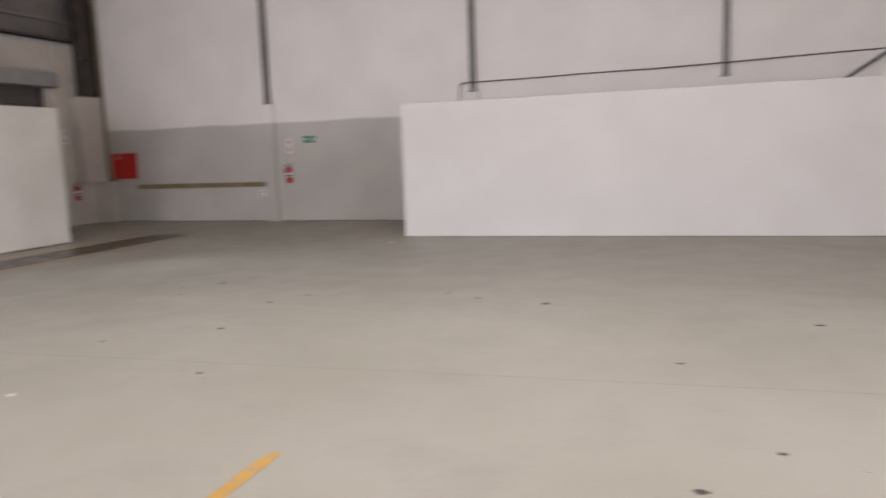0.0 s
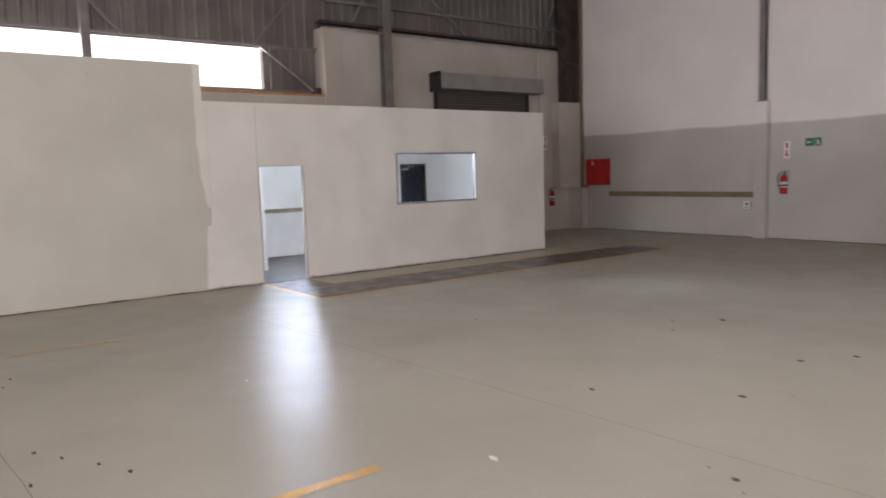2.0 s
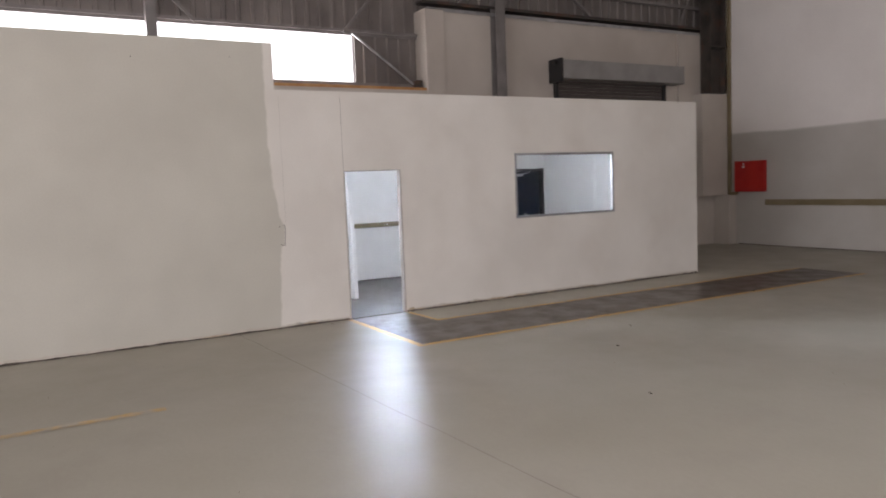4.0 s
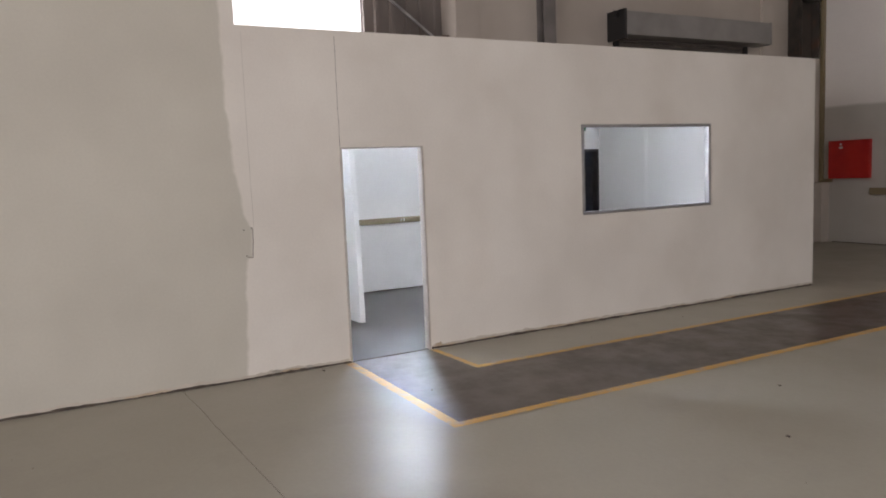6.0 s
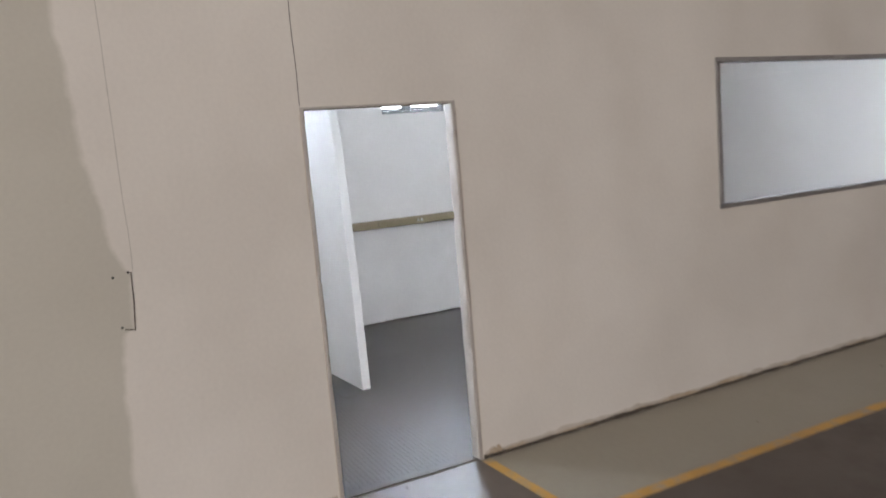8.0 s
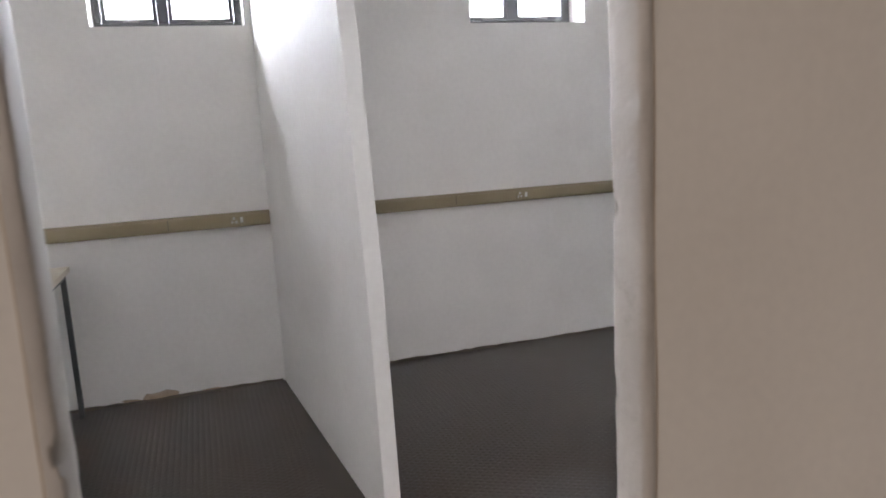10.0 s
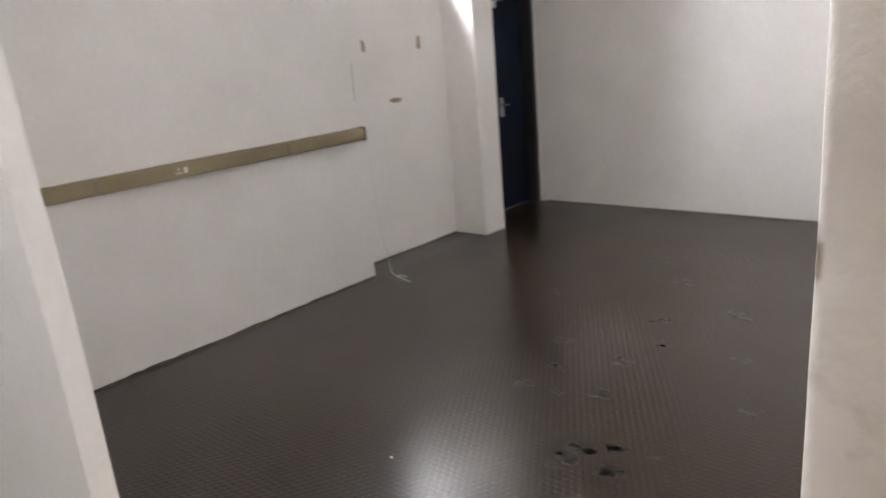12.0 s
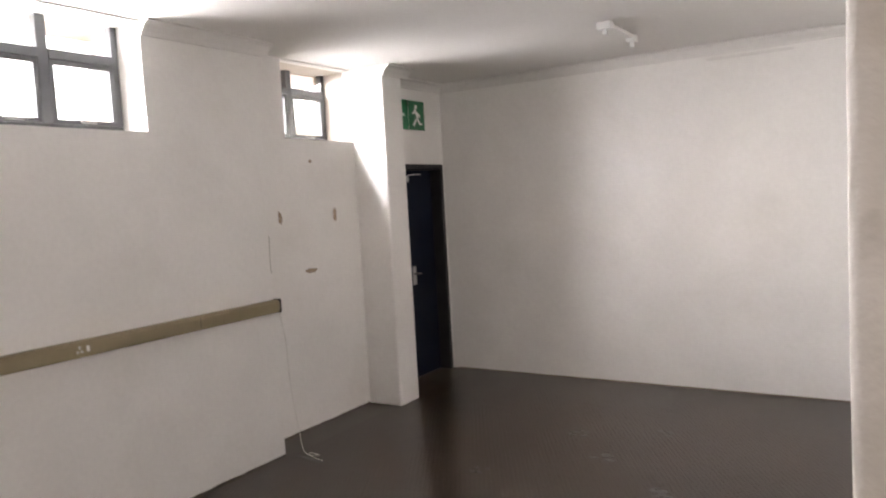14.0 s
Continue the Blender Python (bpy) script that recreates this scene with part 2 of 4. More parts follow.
M_STAIN = surf("floor_stain", (0.31, 0.29, 0.245), (0.37, 0.35, 0.305), 0.4, 8, 60, 0.05)
M_SCUFF = surf("black_scuff", (0.0075, 0.006, 0.0055), (0.011, 0.0085, 0.007), 0.32, 20, 70, 0.0, spec=0.45)
gloss_patches(M_FLOOR, 1.6, 0.30, 0.42)
gloss_patches(M_WALKWAY, 2.6, 0.29, 0.46)
gloss_patches(M_RUBBER, 0.9, 0.285, 0.34, 2)
for m in (M_RUBBER, M_SCUFF):
    rubber = m.node_tree.nodes["Principled BSDF"]
    rubber.inputs["Coat Weight"].default_value, rubber.inputs["Coat Roughness"].default_value = 0.42, 0.21
M_SMEAR = surf("splash_marks", (0.47, 0.42, 0.35), (0.55, 0.50, 0.43), 0.8, 7, 60, 0.1)
M_JOINT = surf("joint_filler", (0.15, 0.13, 0.10), (0.24, 0.22, 0.18), 0.8, 3, 60, 0.1)
M_GLASS = bpy.data.materials.new("clear_glass")
M_GLASS.use_nodes = True
gb = M_GLASS.node_tree.nodes["Principled BSDF"]
gb.inputs["Transmission Weight"].default_value, gb.inputs["Roughness"].default_value, gb.inputs["IOR"].default_value = 1, 0.0, 1.45
gb.inputs["Base Color"].default_value = (1, 1, 1, 1)


# ---- building helpers ----
def mesh_of(name, bm, material, smooth=False):
    me = bpy.data.meshes.new(name)
    bm.normal_update()
    bm.to_mesh(me)
    bm.free()
    if material:
        me.materials.append(material)
    if smooth:
        for p in me.polygons:
            p.use_smooth = True
    return me


def part(name, bm, material, parent=None, label="", smooth=False):
    ob = new(name, mesh_of(name, bm, material, smooth))
    if parent is not None:
        ob.parent = parent
        ob.matrix_parent_inverse = parent.matrix_basis.inverted()
    if label:
        ob["label"] = label
    return ob


def setting(name, bm, material, label="", category=""):
    return tagged(part(name, bm, material), label, category, kind="structure")


def thing(name, x, y, z, label, category, group=""):
    ob = new(name)
    ob.matrix_basis = pose(x, y, z)
    ob.empty_display_size = 0.1
    return tagged(ob, label, category, group)


def block(x0, x1, y0, y1, z0, z1, bevel=0.0, bm=None, segments=2):
    bm = bm or bmesh.new()
    made = bmesh.ops.create_cube(bm, size=1)["verts"]
    bmesh.ops.transform(bm, matrix=Matrix.LocRotScale(((x0 + x1) / 2, (y0 + y1) / 2, (z0 + z1) / 2), None, (abs(x1 - x0), abs(y1 - y0), abs(z1 - z0))), verts=made)
    if bevel:
        edges = list({e for v in made for e in v.link_edges})
        bmesh.ops.bevel(bm, geom=edges, offset=bevel, segments=segments, affect="EDGES", profile=0.6)
    return bm


def bar(p0, p1, w, h, bm=None, bevel=0.0):
    """A straight bar of section w x h from p0 to p1."""
    bm = bm or bmesh.new()
    p0, p1 = Vector(p0), Vector(p1)
    made = bmesh.ops.create_cube(bm, size=1)["verts"]
    q = (p1 - p0).to_track_quat("Z", "Y").to_matrix().to_4x4()
    m = Matrix.Translation((p0 + p1) / 2) @ q @ Matrix.Diagonal((w, h, (p1 - p0).length, 1))
    bmesh.ops.transform(bm, matrix=m, verts=made)
    if bevel:
        bmesh.ops.bevel(bm, geom=list({e for v in made for e in v.link_edges}), offset=bevel, segments=2, affect="EDGES")
    return bm


def rod(p0, p1, r, seg=16, bm=None, r2=None):
    bm = bm or bmesh.new()
    p0, p1 = Vector(p0), Vector(p1)
    made = bmesh.ops.create_cone(bm, cap_ends=True, segments=seg, radius1=r, radius2=r if r2 is None else r2, depth=(p1 - p0).length)["verts"]
    q = (p1 - p0).to_track_quat("Z", "Y").to_matrix().to_4x4()
    bmesh.ops.transform(bm, matrix=Matrix.Translation((p0 + p1) / 2) @ q, verts=made)
    return bm


def lathe(profile, seg=24, axis_at=(0, 0, 0)):
    """A turned body from (radius, height) pairs."""
    bm = bmesh.new()
    rings = []
    for r, h in profile:
        rings.append([bm.verts.new((axis_at[0] + r * math.cos(a), axis_at[1] + r * math.sin(a), axis_at[2] + h)) for a in [2 * math.pi * k / seg for k in range(seg)]])
    for a, b in zip(rings, rings[1:]):
        for k in range(seg):
            bm.faces.new((a[k], a[(k + 1) % seg], b[(k + 1) % seg], b[k]))
    bm.faces.new(rings[0][::-1])
    bm.faces.new(rings[-1])
    return bm


def tube_path(name, points, r, material, parent=None, label=""):
    cu = bpy.data.curves.new(name, "CURVE")
    cu.dimensions, cu.bevel_depth, cu.bevel_resolution = "3D", r, 2
    sp = cu.splines.new("NURBS")
    sp.points.add(len(points) - 1)
    for p, c in zip(sp.points, points):
        p.co = (*c, 1)
    sp.use_endpoint_u, sp.order_u, sp.resolution_u = True, 3, 6
    ob = bpy.data.objects.new(name, cu)
    scene.collection.objects.link(ob)
    me = bpy.data.meshes.new_from_object(ob)
    bpy.data.objects.remove(ob)
    me.materials.append(material)
    for p in me.polygons:
        p.use_smooth = True
    out = new(name, me)
    if parent is not None:
        out.parent = parent
        out.matrix_parent_inverse = parent.matrix_basis.inverted()
    if label:
        out["label"] = label
    return out


def wall_bm(along, at, thick, a0, a1, top, holes=(), bottom=0.0, bm=None):
    """A solid wall that runs along 'x' or 'y', its face at 'at' and thick metres behind (signed), with openings (a0, a1, z0, z1). top: height, or a list of (from, height)."""
    bm = bm or bmesh.new()
    tops = top if isinstance(top, list) else [(a0, top)]
    cuts_a = sorted({a0, a1, *[h[0] for h in holes], *[h[1] for h in holes], *[t[0] for t in tops]})
    cuts_z = sorted({bottom, *[h[2] for h in holes], *[h[3] for h in holes], *[t[1] for t in tops]})
    cuts_a = [c for c in cuts_a if a0 <= c <= a1]
    cuts_z = [c for c in cuts_z if c >= bottom]

    def solid(i, j):
        if not (0 <= i < len(cuts_a) - 1 and 0 <= j < len(cuts_z) - 1):
            return False
        a, z = (cuts_a[i] + cuts_a[i + 1]) / 2, (cuts_z[j] + cuts_z[j + 1]) / 2
        height = [h for s, h in tops if s <= a][-1]
        return z < height and not any(h[0] < a < h[1] and h[2] < z < h[3] for h in holes)

    seen = {}

    def vert(a, d, z):
        key = (round(a, 5), round(d, 5), round(z, 5))
        if key not in seen:
            seen[key] = bm.verts.new((a, d, z) if along == "x" else (d, a, z))
        return seen[key]

    d0, d1 = at, at + thick
    for i in range(len(cuts_a) - 1):
        for j in range(len(cuts_z) - 1):
            if not solid(i, j):
                continue
            l, r, b, t = cuts_a[i], cuts_a[i + 1], cuts_z[j], cuts_z[j + 1]
            quads = [[(l, d0, b), (r, d0, b), (r, d0, t), (l, d0, t)], [(l, d1, b), (l, d1, t), (r, d1, t), (r, d1, b)]]
            if not solid(i - 1, j):
                quads.append([(l, d0, b), (l, d0, t), (l, d1, t), (l, d1, b)])
            if not solid(i + 1, j):
                quads.append([(r, d0, b), (r, d1, b), (r, d1, t), (r, d0, t)])
            if not solid(i, j - 1):
                quads.append([(l, d0, b), (l, d1, b), (r, d1, b), (r, d0, b)])
            if not solid(i, j + 1):
                quads.append([(l, d0, t), (r, d0, t), (r, d1, t), (l, d1, t)])
            for q in quads:
                bm.faces.new([vert(*c) for c in q])
    bmesh.ops.recalc_face_normals(bm, faces=bm.faces)
    return bm


def sheet(points, z0, z1):
    """A flat slab with a given outline."""
    bm = bmesh.new()
    f = bm.faces.new([bm.verts.new((x, y, z1)) for x, y in points])
    r = bmesh.ops.extrude_face_region(bm, geom=[f])
    for v in r["geom"]:
        if isinstance(v, bmesh.types.BMVert):
            v.co.z = z0
    bmesh.ops.recalc_face_normals(bm, faces=bm.faces)
    return bm


def blotch(cx, cy, rx, ry, rng, n=14, rough=0.35):
    """An uneven outline round a middle."""
    return [(cx + rx * math.cos(a) * (1 + rough * (rng.random() - 0.5)), cy + ry * math.sin(a) * (1 + rough * (rng.random() - 0.5))) for a in [2 * math.pi * k / n for k in range(n)]]


def wall_blotch(plane, at, ca, cz, ra, rz, rng, thick, n=12, rough=0.5):
    """A thin uneven patch on a wall whose normal is 'x' or 'y'."""
    bm = bmesh.new()
    pts = blotch(ca, cz, ra, rz, rng, n, rough)
    f = bm.faces.new([bm.verts.new((at, a, z) if plane == "x" else (a, at, z)) for a, z in pts])
    r = bmesh.ops.extrude_face_region(bm, geom=[f])
    for v in r["geom"]:
        if isinstance(v, bmesh.types.BMVert):
            if plane == "x":
                v.co.x += thick
            else:
                v.co.y += thick
    bmesh.ops.recalc_face_normals(bm, faces=bm.faces)
    return bm


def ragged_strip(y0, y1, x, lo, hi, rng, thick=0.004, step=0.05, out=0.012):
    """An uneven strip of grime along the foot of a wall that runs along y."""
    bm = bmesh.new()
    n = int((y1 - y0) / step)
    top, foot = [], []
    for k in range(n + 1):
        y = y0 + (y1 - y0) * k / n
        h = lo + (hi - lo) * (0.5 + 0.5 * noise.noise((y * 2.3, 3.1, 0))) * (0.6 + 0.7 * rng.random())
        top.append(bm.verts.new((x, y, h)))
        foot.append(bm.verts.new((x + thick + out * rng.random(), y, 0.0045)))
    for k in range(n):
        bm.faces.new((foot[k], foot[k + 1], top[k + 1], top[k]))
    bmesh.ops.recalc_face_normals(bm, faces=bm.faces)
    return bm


def ribbon(points, width, off, plane):
    """A hairline crack: a narrow strip along points on a wall ('x') or floor ('z')."""
    bm = bmesh.new()
    last = None
    for k, p in enumerate(points):
        p = Vector(p)
        q = Vector(points[min(k + 1, len(points) - 1)]) - Vector(points[max(k - 1, 0)])
        nrm = Vector((1, 0, 0)) if plane == "x" else Vector((0, 0, 1))
        s = q.cross(nrm).normalized() * width / 2
        a, b = bm.verts.new(p + s + nrm * off), bm.verts.new(p - s + nrm * off)
        if last:
            bm.faces.new((last[0], last[1], b, a))
        last = (a, b)
    bmesh.ops.recalc_face_normals(bm, faces=bm.faces)
    return bm

# ---- plan ----
NORTH = 11.97          # face of the hall's far wall
WEST = -3.67          # face of the hall's window wall
PIER = -3.72          # the same wall inside the office
DOOR_Y, DOOR_Z = 0.838, 2.05
CEIL = 2.87
OFFICE_N = 6.44
SOUTH, EAST, ROOF = -22.0, 22.0, 8.4
NICHE = -3.965         # face of the window niche in the office
rng = random.Random(7)

# ---- large structure ----
floor = setting("floor", block(-4.32, EAST, SOUTH, NORTH + 0.3, -0.25, 0.0), M_FLOOR, "grey-beige coated concrete hall floor, lightly stained", "floor")
wall_north = setting("wall_north", wall_bm("x", NORTH, 0.3, -4.32, EAST, ROOF), M_NORTH_WALL, "plastered hall wall, grey below and white above", "wall")
# east and south walls are unseen; their openings are added for the lamps
setting("wall_east", wall_bm("y", EAST, 0.3, SOUTH, NORTH, ROOF, [(-13.0, -3.0, 0.0, 5.4)]), M_HALL_WALL, "plastered hall wall with an added wide opening for light", "wall")
setting("wall_south", wall_bm("x", SOUTH, -0.3, -4.32, EAST, ROOF, [(4.5, 15.5, 0.0, 5.7)]), M_HALL_WALL, "plastered hall wall with an added wide opening for light", "wall")
setting("ceiling_hall", block(-4.32, EAST + 0.3, SOUTH - 0.3, NORTH + 0.3, ROOF, ROOF + 0.15), M_CLAD, "brown-grey sheet metal hall roof", "ceiling")
setting("ground", block(-60, 90, -90, 80, -0.5, -0.26), surf("outside_ground", (0.20, 0.18, 0.15), (0.28, 0.25, 0.21), 0.9, 0.3, 8, 0.2), "bare ground outside the hall", "ground")

W1 = (2.01, 2.86, 2.235, CEIL - 0.01)
W0 = (-0.29, 0.56, 2.235, CEIL - 0.01)
# unseen window opening, added for the extra south-room lamp
W_ADDED = (-3.03, -2.17, 2.235, CEIL - 0.01)
W2 = (4.24, 5.068, 2.27, CEIL - 0.01)
BD = (5.60, 6.415, 0.0, 2.085)
wall_west = setting("wall_west", wall_bm("y", -4.05, -0.32, SOUTH, NORTH, [(SOUTH, 3.69), (3.37, 5.30)], [W1, W0, W_ADDED, W2, BD]), M_HALL_WALL, "thick plastered outer wall with small windows", "wall")
setting("wall_west_upper", wall_bm("y", WEST, -0.376, SOUTH, NORTH, [(SOUTH, 3.70), (3.37, 5.31)], bottom=2.97), M_HALL_WALL, "plastered hall wall above the office", "wall")
setting("wall_west_pier", wall_bm("y", PIER, -0.326, SOUTH, 3.765, 2.968, [W1, W0, W_ADDED]), M_INNER, "white plastered office wall, lightly marked", "wall")
setting("wall_west_niche", wall_bm("y", NICHE, -0.082, 3.765, 5.07, 2.968, [W2]), M_INNER, "white plastered niche wall with chipped spots", "wall")
column_bm = block(-4.047, -3.634, 5.07, 5.35, 0, 2.968, 0.02, segments=3)
setting("wall_column", column_bm, M_INNER, "white plastered column beside the blue door", "column")
setting("wall_west_door", wall_bm("y", -3.93, -0.117, 5.35, OFFICE_N, 2.968, [BD]), M_INNER, "white plastered wall round the blue door", "wall")
setting("wall_west_north", wall_bm("y", WEST, -0.376, OFFICE_N + 0.46, NORTH, 2.968, [(6.95, 9.85, 0.0, 2.968)]), M_HALL_WALL, "plastered hall wall beside the roller shutter", "wall")
setting("wall_pilaster", block(WEST, WEST + 0.06, 10.42, 10.78, 0, 5.25, 0.006), M_HALL_WALL, "plastered pilaster on the hall wall", "pilaster")
setting("wall_pilaster", block(WEST, WEST + 0.03, 3.372, 3.80, 3.2, 5.30, 0.006), M_HALL_WALL, "plastered pilaster beside the high window", "pilaster")
setting("wall_corner_stub", block(WEST, -3.17, 11.72, NORTH, 0, 1.25, 0.01), M_HALL_WALL, "plastered corner pier", "pilaster")

office = setting("wall_office", wall_bm("y", 0.0, -0.072, -20.0, 6.893, [(-20.0, 3.70), (-0.91, 3.115)], [(0.0, DOOR_Y, 0.0, DOOR_Z), (2.836, 4.868, 1.24, 2.25)]), M_OFFICE_WALL, "plastered office partition in two shades of beige-white paint", "wall")
setting("wall_office_north", wall_bm("x", OFFICE_N, 0.45, -3.93, -0.074, 3.10), M_INNER, "white plastered end wall of the office", "wall")
setting("wall_office_lining", wall_bm("y", -0.074, -0.006, -5.0, OFFICE_N, CEIL, [(-0.004, DOOR_Y + 0.004, 0.0, DOOR_Z + 0.004), (2.826, 4.878, 1.23, 2.26)]), M_INNER, "white plaster inside the office partition", "wall")
setting("wall_office_south", wall_bm("x", -5.0, -0.15, PIER, -0.074, CEIL), M_INNER, "white plastered office end wall", "wall")
stub_bm = bmesh.new()
block(0, 2.04, -0.034, 0.034, 0, CEIL - 0.0005, 0.006, stub_bm)
# the free end leans a little out of plumb
bmesh.ops.bisect_plane(stub_bm, geom=stub_bm.verts[:] + stub_bm.edges[:] + stub_bm.faces[:], plane_co=(0, 0, 1.0), plane_no=(0, 0, 1))
bmesh.ops.bisect_plane(stub_bm, geom=stub_bm.verts[:] + stub_bm.edges[:] + stub_bm.faces[:], plane_co=(0, 0, 1.9), plane_no=(0, 0, 1))
for v in stub_bm.verts:
    v.co.y -= 0.011 * v.co.z ** 2 * v.co.x / 2.04
bmesh.ops.transform(stub_bm, matrix=pose(PIER + 0.001, 0.634, 0, 0, 0, 4.65), verts=stub_bm.verts)
setting("partition_wall", stub_bm, M_INNER, "white plastered stub wall between two office rooms", "wall")
setting("ceiling_office", block(-4.04, -0.074, -5.1, OFFICE_N, CEIL, CEIL + 0.06), M_CEILING, "flat off-white office ceiling", "ceiling")
office_floor = setting("floor_office", block(-4.04, -0.012, -5.0, OFFICE_N, -0.02, 0.0035), M_RUBBER, "dark brown studded rubber office floor", "floor")
setting("threshold", block(-0.030, -0.004, 0.004, DOOR_Y - 0.004, 0.0036, 0.010, 0.002), M_DIRT, "dark floor joint in the doorway", "threshold")
setting("floor_door_niche", block(-4.10, -4.0405, 5.60, 6.415, 0.0, 0.0034), M_RUBBER, "dark floor under the blue door", "floor")

# screen wall that stands free in the hall
bm = bmesh.new()
block(0, 14.1, 0, 0.12, 0, 2.865, 0.008, bm)
for v in bm.verts:
    if v.co.z > 1:
        v.co.z += 0.0055 * v.co.x
bmesh.ops.transform(bm, matrix=pose(7.83, 8.39, 0, 0, 0, 2.0), verts=bm.verts)
screen = setting("wall_screen", bm, M_SCREEN, "low white free-standing screen wall in the hall", "wall")

# straight dark bars that paint in a shadow gap where wall meets floor
foot = block(0.003, 14.0, -0.004, -0.0005, 0.0, 0.014)
bmesh.ops.transform(foot, matrix=pose(7.83, 8.39, 0, 0, 0, 2.0), verts=foot.verts)
part("grime_shade", foot, M_DIRT, screen, "dark grime and shadow line along the foot")
part("grime_shade", block(-3.1, EAST - 0.1, NORTH - 0.004, NORTH - 0.0005, 0.0, 0.016), M_DIRT, wall_north, "dark grime and shadow line along the foot")

# cornices under the office ceiling
def cornice(name, p0, p1, out, h=0.085, d=0.085):
    bm = bmesh.new()
    p0, p1, out = Vector((*p0, 0)), Vector((*p1, 0)), Vector((*out, 0))
    prof = [(0, CEIL - h), (0.012, CEIL - h), (0.02, CEIL - h * 0.72), (d * 0.55, CEIL - h * 0.30), (d * 0.9, CEIL - 0.012), (d, CEIL - 0.012), (d, CEIL - 0.0005), (0, CEIL - 0.0005)]
    rings = [[bm.verts.new(p + out * (x + 0.0005) + Vector((0, 0, z))) for x, z in prof] for p in (p0, p1)]
    for k in range(len(prof)):
        bm.faces.new((rings[0][k], rings[0][(k + 1) % len(prof)], rings[1][(k + 1) % len(prof)], rings[1][k]))
    bm.faces.new(rings[0])
    bm.faces.new(rings[1][::-1])
    bmesh.ops.recalc_face_normals(bm, faces=bm.faces)
    setting("trim_" + name, bm, M_CEILING, "off-white plaster cornice", "cornice")


cornice("pier", (PIER, 2.86), (PIER, 3.85), (1, 0))
cornice("pier_south", (PIER, 0.836), (PIER, 2.01), (1, 0))
cornice("pier_return", (PIER - 0.32, 3.765), (PIER, 3.765), (0, 1))
cornice("column", (-3.634, 5.07), (-3.634, 5.435), (1, 0))
cornice("column_north", (-3.93, 5.35), (-3.634, 5.35), (0, 1))
cornice("door_wall", (-3.93, 5.35), (-3.93, OFFICE_N), (1, 0))
cornice("north", (-3.93, OFFICE_N), (-0.08, OFFICE_N), (0, -1))

# painted walkway and lines on the hall floor
walk_bm = sheet([(0.0, 0.0), (2.06, 0.0), (2.06, 8.6), (0.86, 8.6), (0.86, 0.86), (0.0, 0.838)], 0.0, 0.0030)
walkway = setting("walkway", walk_bm, M_WALKWAY, "grey-brown painted walkway with worn scuffs", "walkway")


def painted_line(p0, p1, w, material, label, z=0.0042, seed=0):
    r = random.Random(seed)
    p0, p1 = Vector((*p0, 0)), Vector((*p1, 0))
    d = (p1 - p0).normalized()
    s = Vector((-d.y, d.x, 0)) * w / 2
    n = max(2, int((p1 - p0).length / 0.07))
    pts = [p0 + (p1 - p0) * k / n for k in range(n + 1)]
    left = [(p + s * (1 + 0.10 * (r.random() - 0.5))) for p in pts]
    right = [(p - s * (1 + 0.10 * (r.random() - 0.5))) for p in pts]
    bm = bmesh.new()
    tl, tr = [bm.verts.new((p.x, p.y, z)) for p in left], [bm.verts.new((p.x, p.y, z)) for p in right]
    for k in range(n):
        bm.faces.new((tl[k], tr[k], tr[k + 1], tl[k + 1]))
    bmesh.ops.recalc_face_normals(bm, faces=bm.faces)
    for f in bm.faces:
        if f.normal.z < 0:
            f.normal_flip()
    return setting("floor_line", bm, material, label, "floor marking")


painted_line((0.02, -0.035), (2.13, -0.03), 0.085, M_YELLOW, "worn yellow line beside the painted walkway", seed=1)
painted_line((2.09, -0.07), (2.11, 8.62), 0.085, M_YELLOW, "worn yellow line along the painted walkway", 0.0046, seed=2)
painted_line((0.02, 0.862), (0.87, 0.895), 0.06, M_YELLOW, "worn yellow line beside the painted walkway", seed=3)
painted_line((0.85, 0.87), (0.905, 8.62), 0.075, M_YELLOW, "worn yellow line along the painted walkway", 0.0046, seed=4)
for k, (x, y1) in enumerate(((2.84, -2.9), (8.08, -2.80), (11.21, -2.67), (14.34, -2.56))):
    painted_line((x, -8.5), (x, y1), 0.10, M_FADED if k == 0 else M_YELLOW, "faded yellow bay line on the hall floor", seed=10 + k)

# saw-cut joints in the slab
for y_at in (-1.56, -5.02):
    pts = [(x, y_at + 0.058 * x + 0.012 * noise.noise((x * 1.7, y_at, 0)), 0) for x in np.arange(0.03, 20, 0.25)]
    part("joint", ribbon(pts, 0.005, 0.0016, "z"), M_JOINT, floor, "narrow dark saw-cut joint")

# ---- high window band, cladding and steel of the window wall ----
def corrugated(name, x, y0, y1, z0, z1, label, pitch=0.26, depth=0.04):
    bm = bmesh.new()
    prof, y = [], y0
    while y < y1:
        for dy, dx in ((0, 0), (0.62, 0), (0.70, 1), (0.92, 1)):
            yy = y + dy * pitch
            if yy <= y1:
                prof.append((x + dx * depth, yy))
        y += pitch
    prof.append((x, y1))
    lo = [bm.verts.new((px, py, z0)) for px, py in prof]
    hi = [bm.verts.new((px, py, z1)) for px, py in prof]
    for k in range(len(prof) - 1):
        bm.faces.new((lo[k], lo[k + 1], hi[k + 1], hi[k]))
    r = bmesh.ops.extrude_face_region(bm, geom=bm.faces[:])
    for v in r["geom"]:
        if isinstance(v, bmesh.types.BMVert):
            v.co.x -= 0.004
    bmesh.ops.recalc_face_normals(bm, faces=bm.faces)
    return setting(name, bm, M_CLAD, label, "cladding")


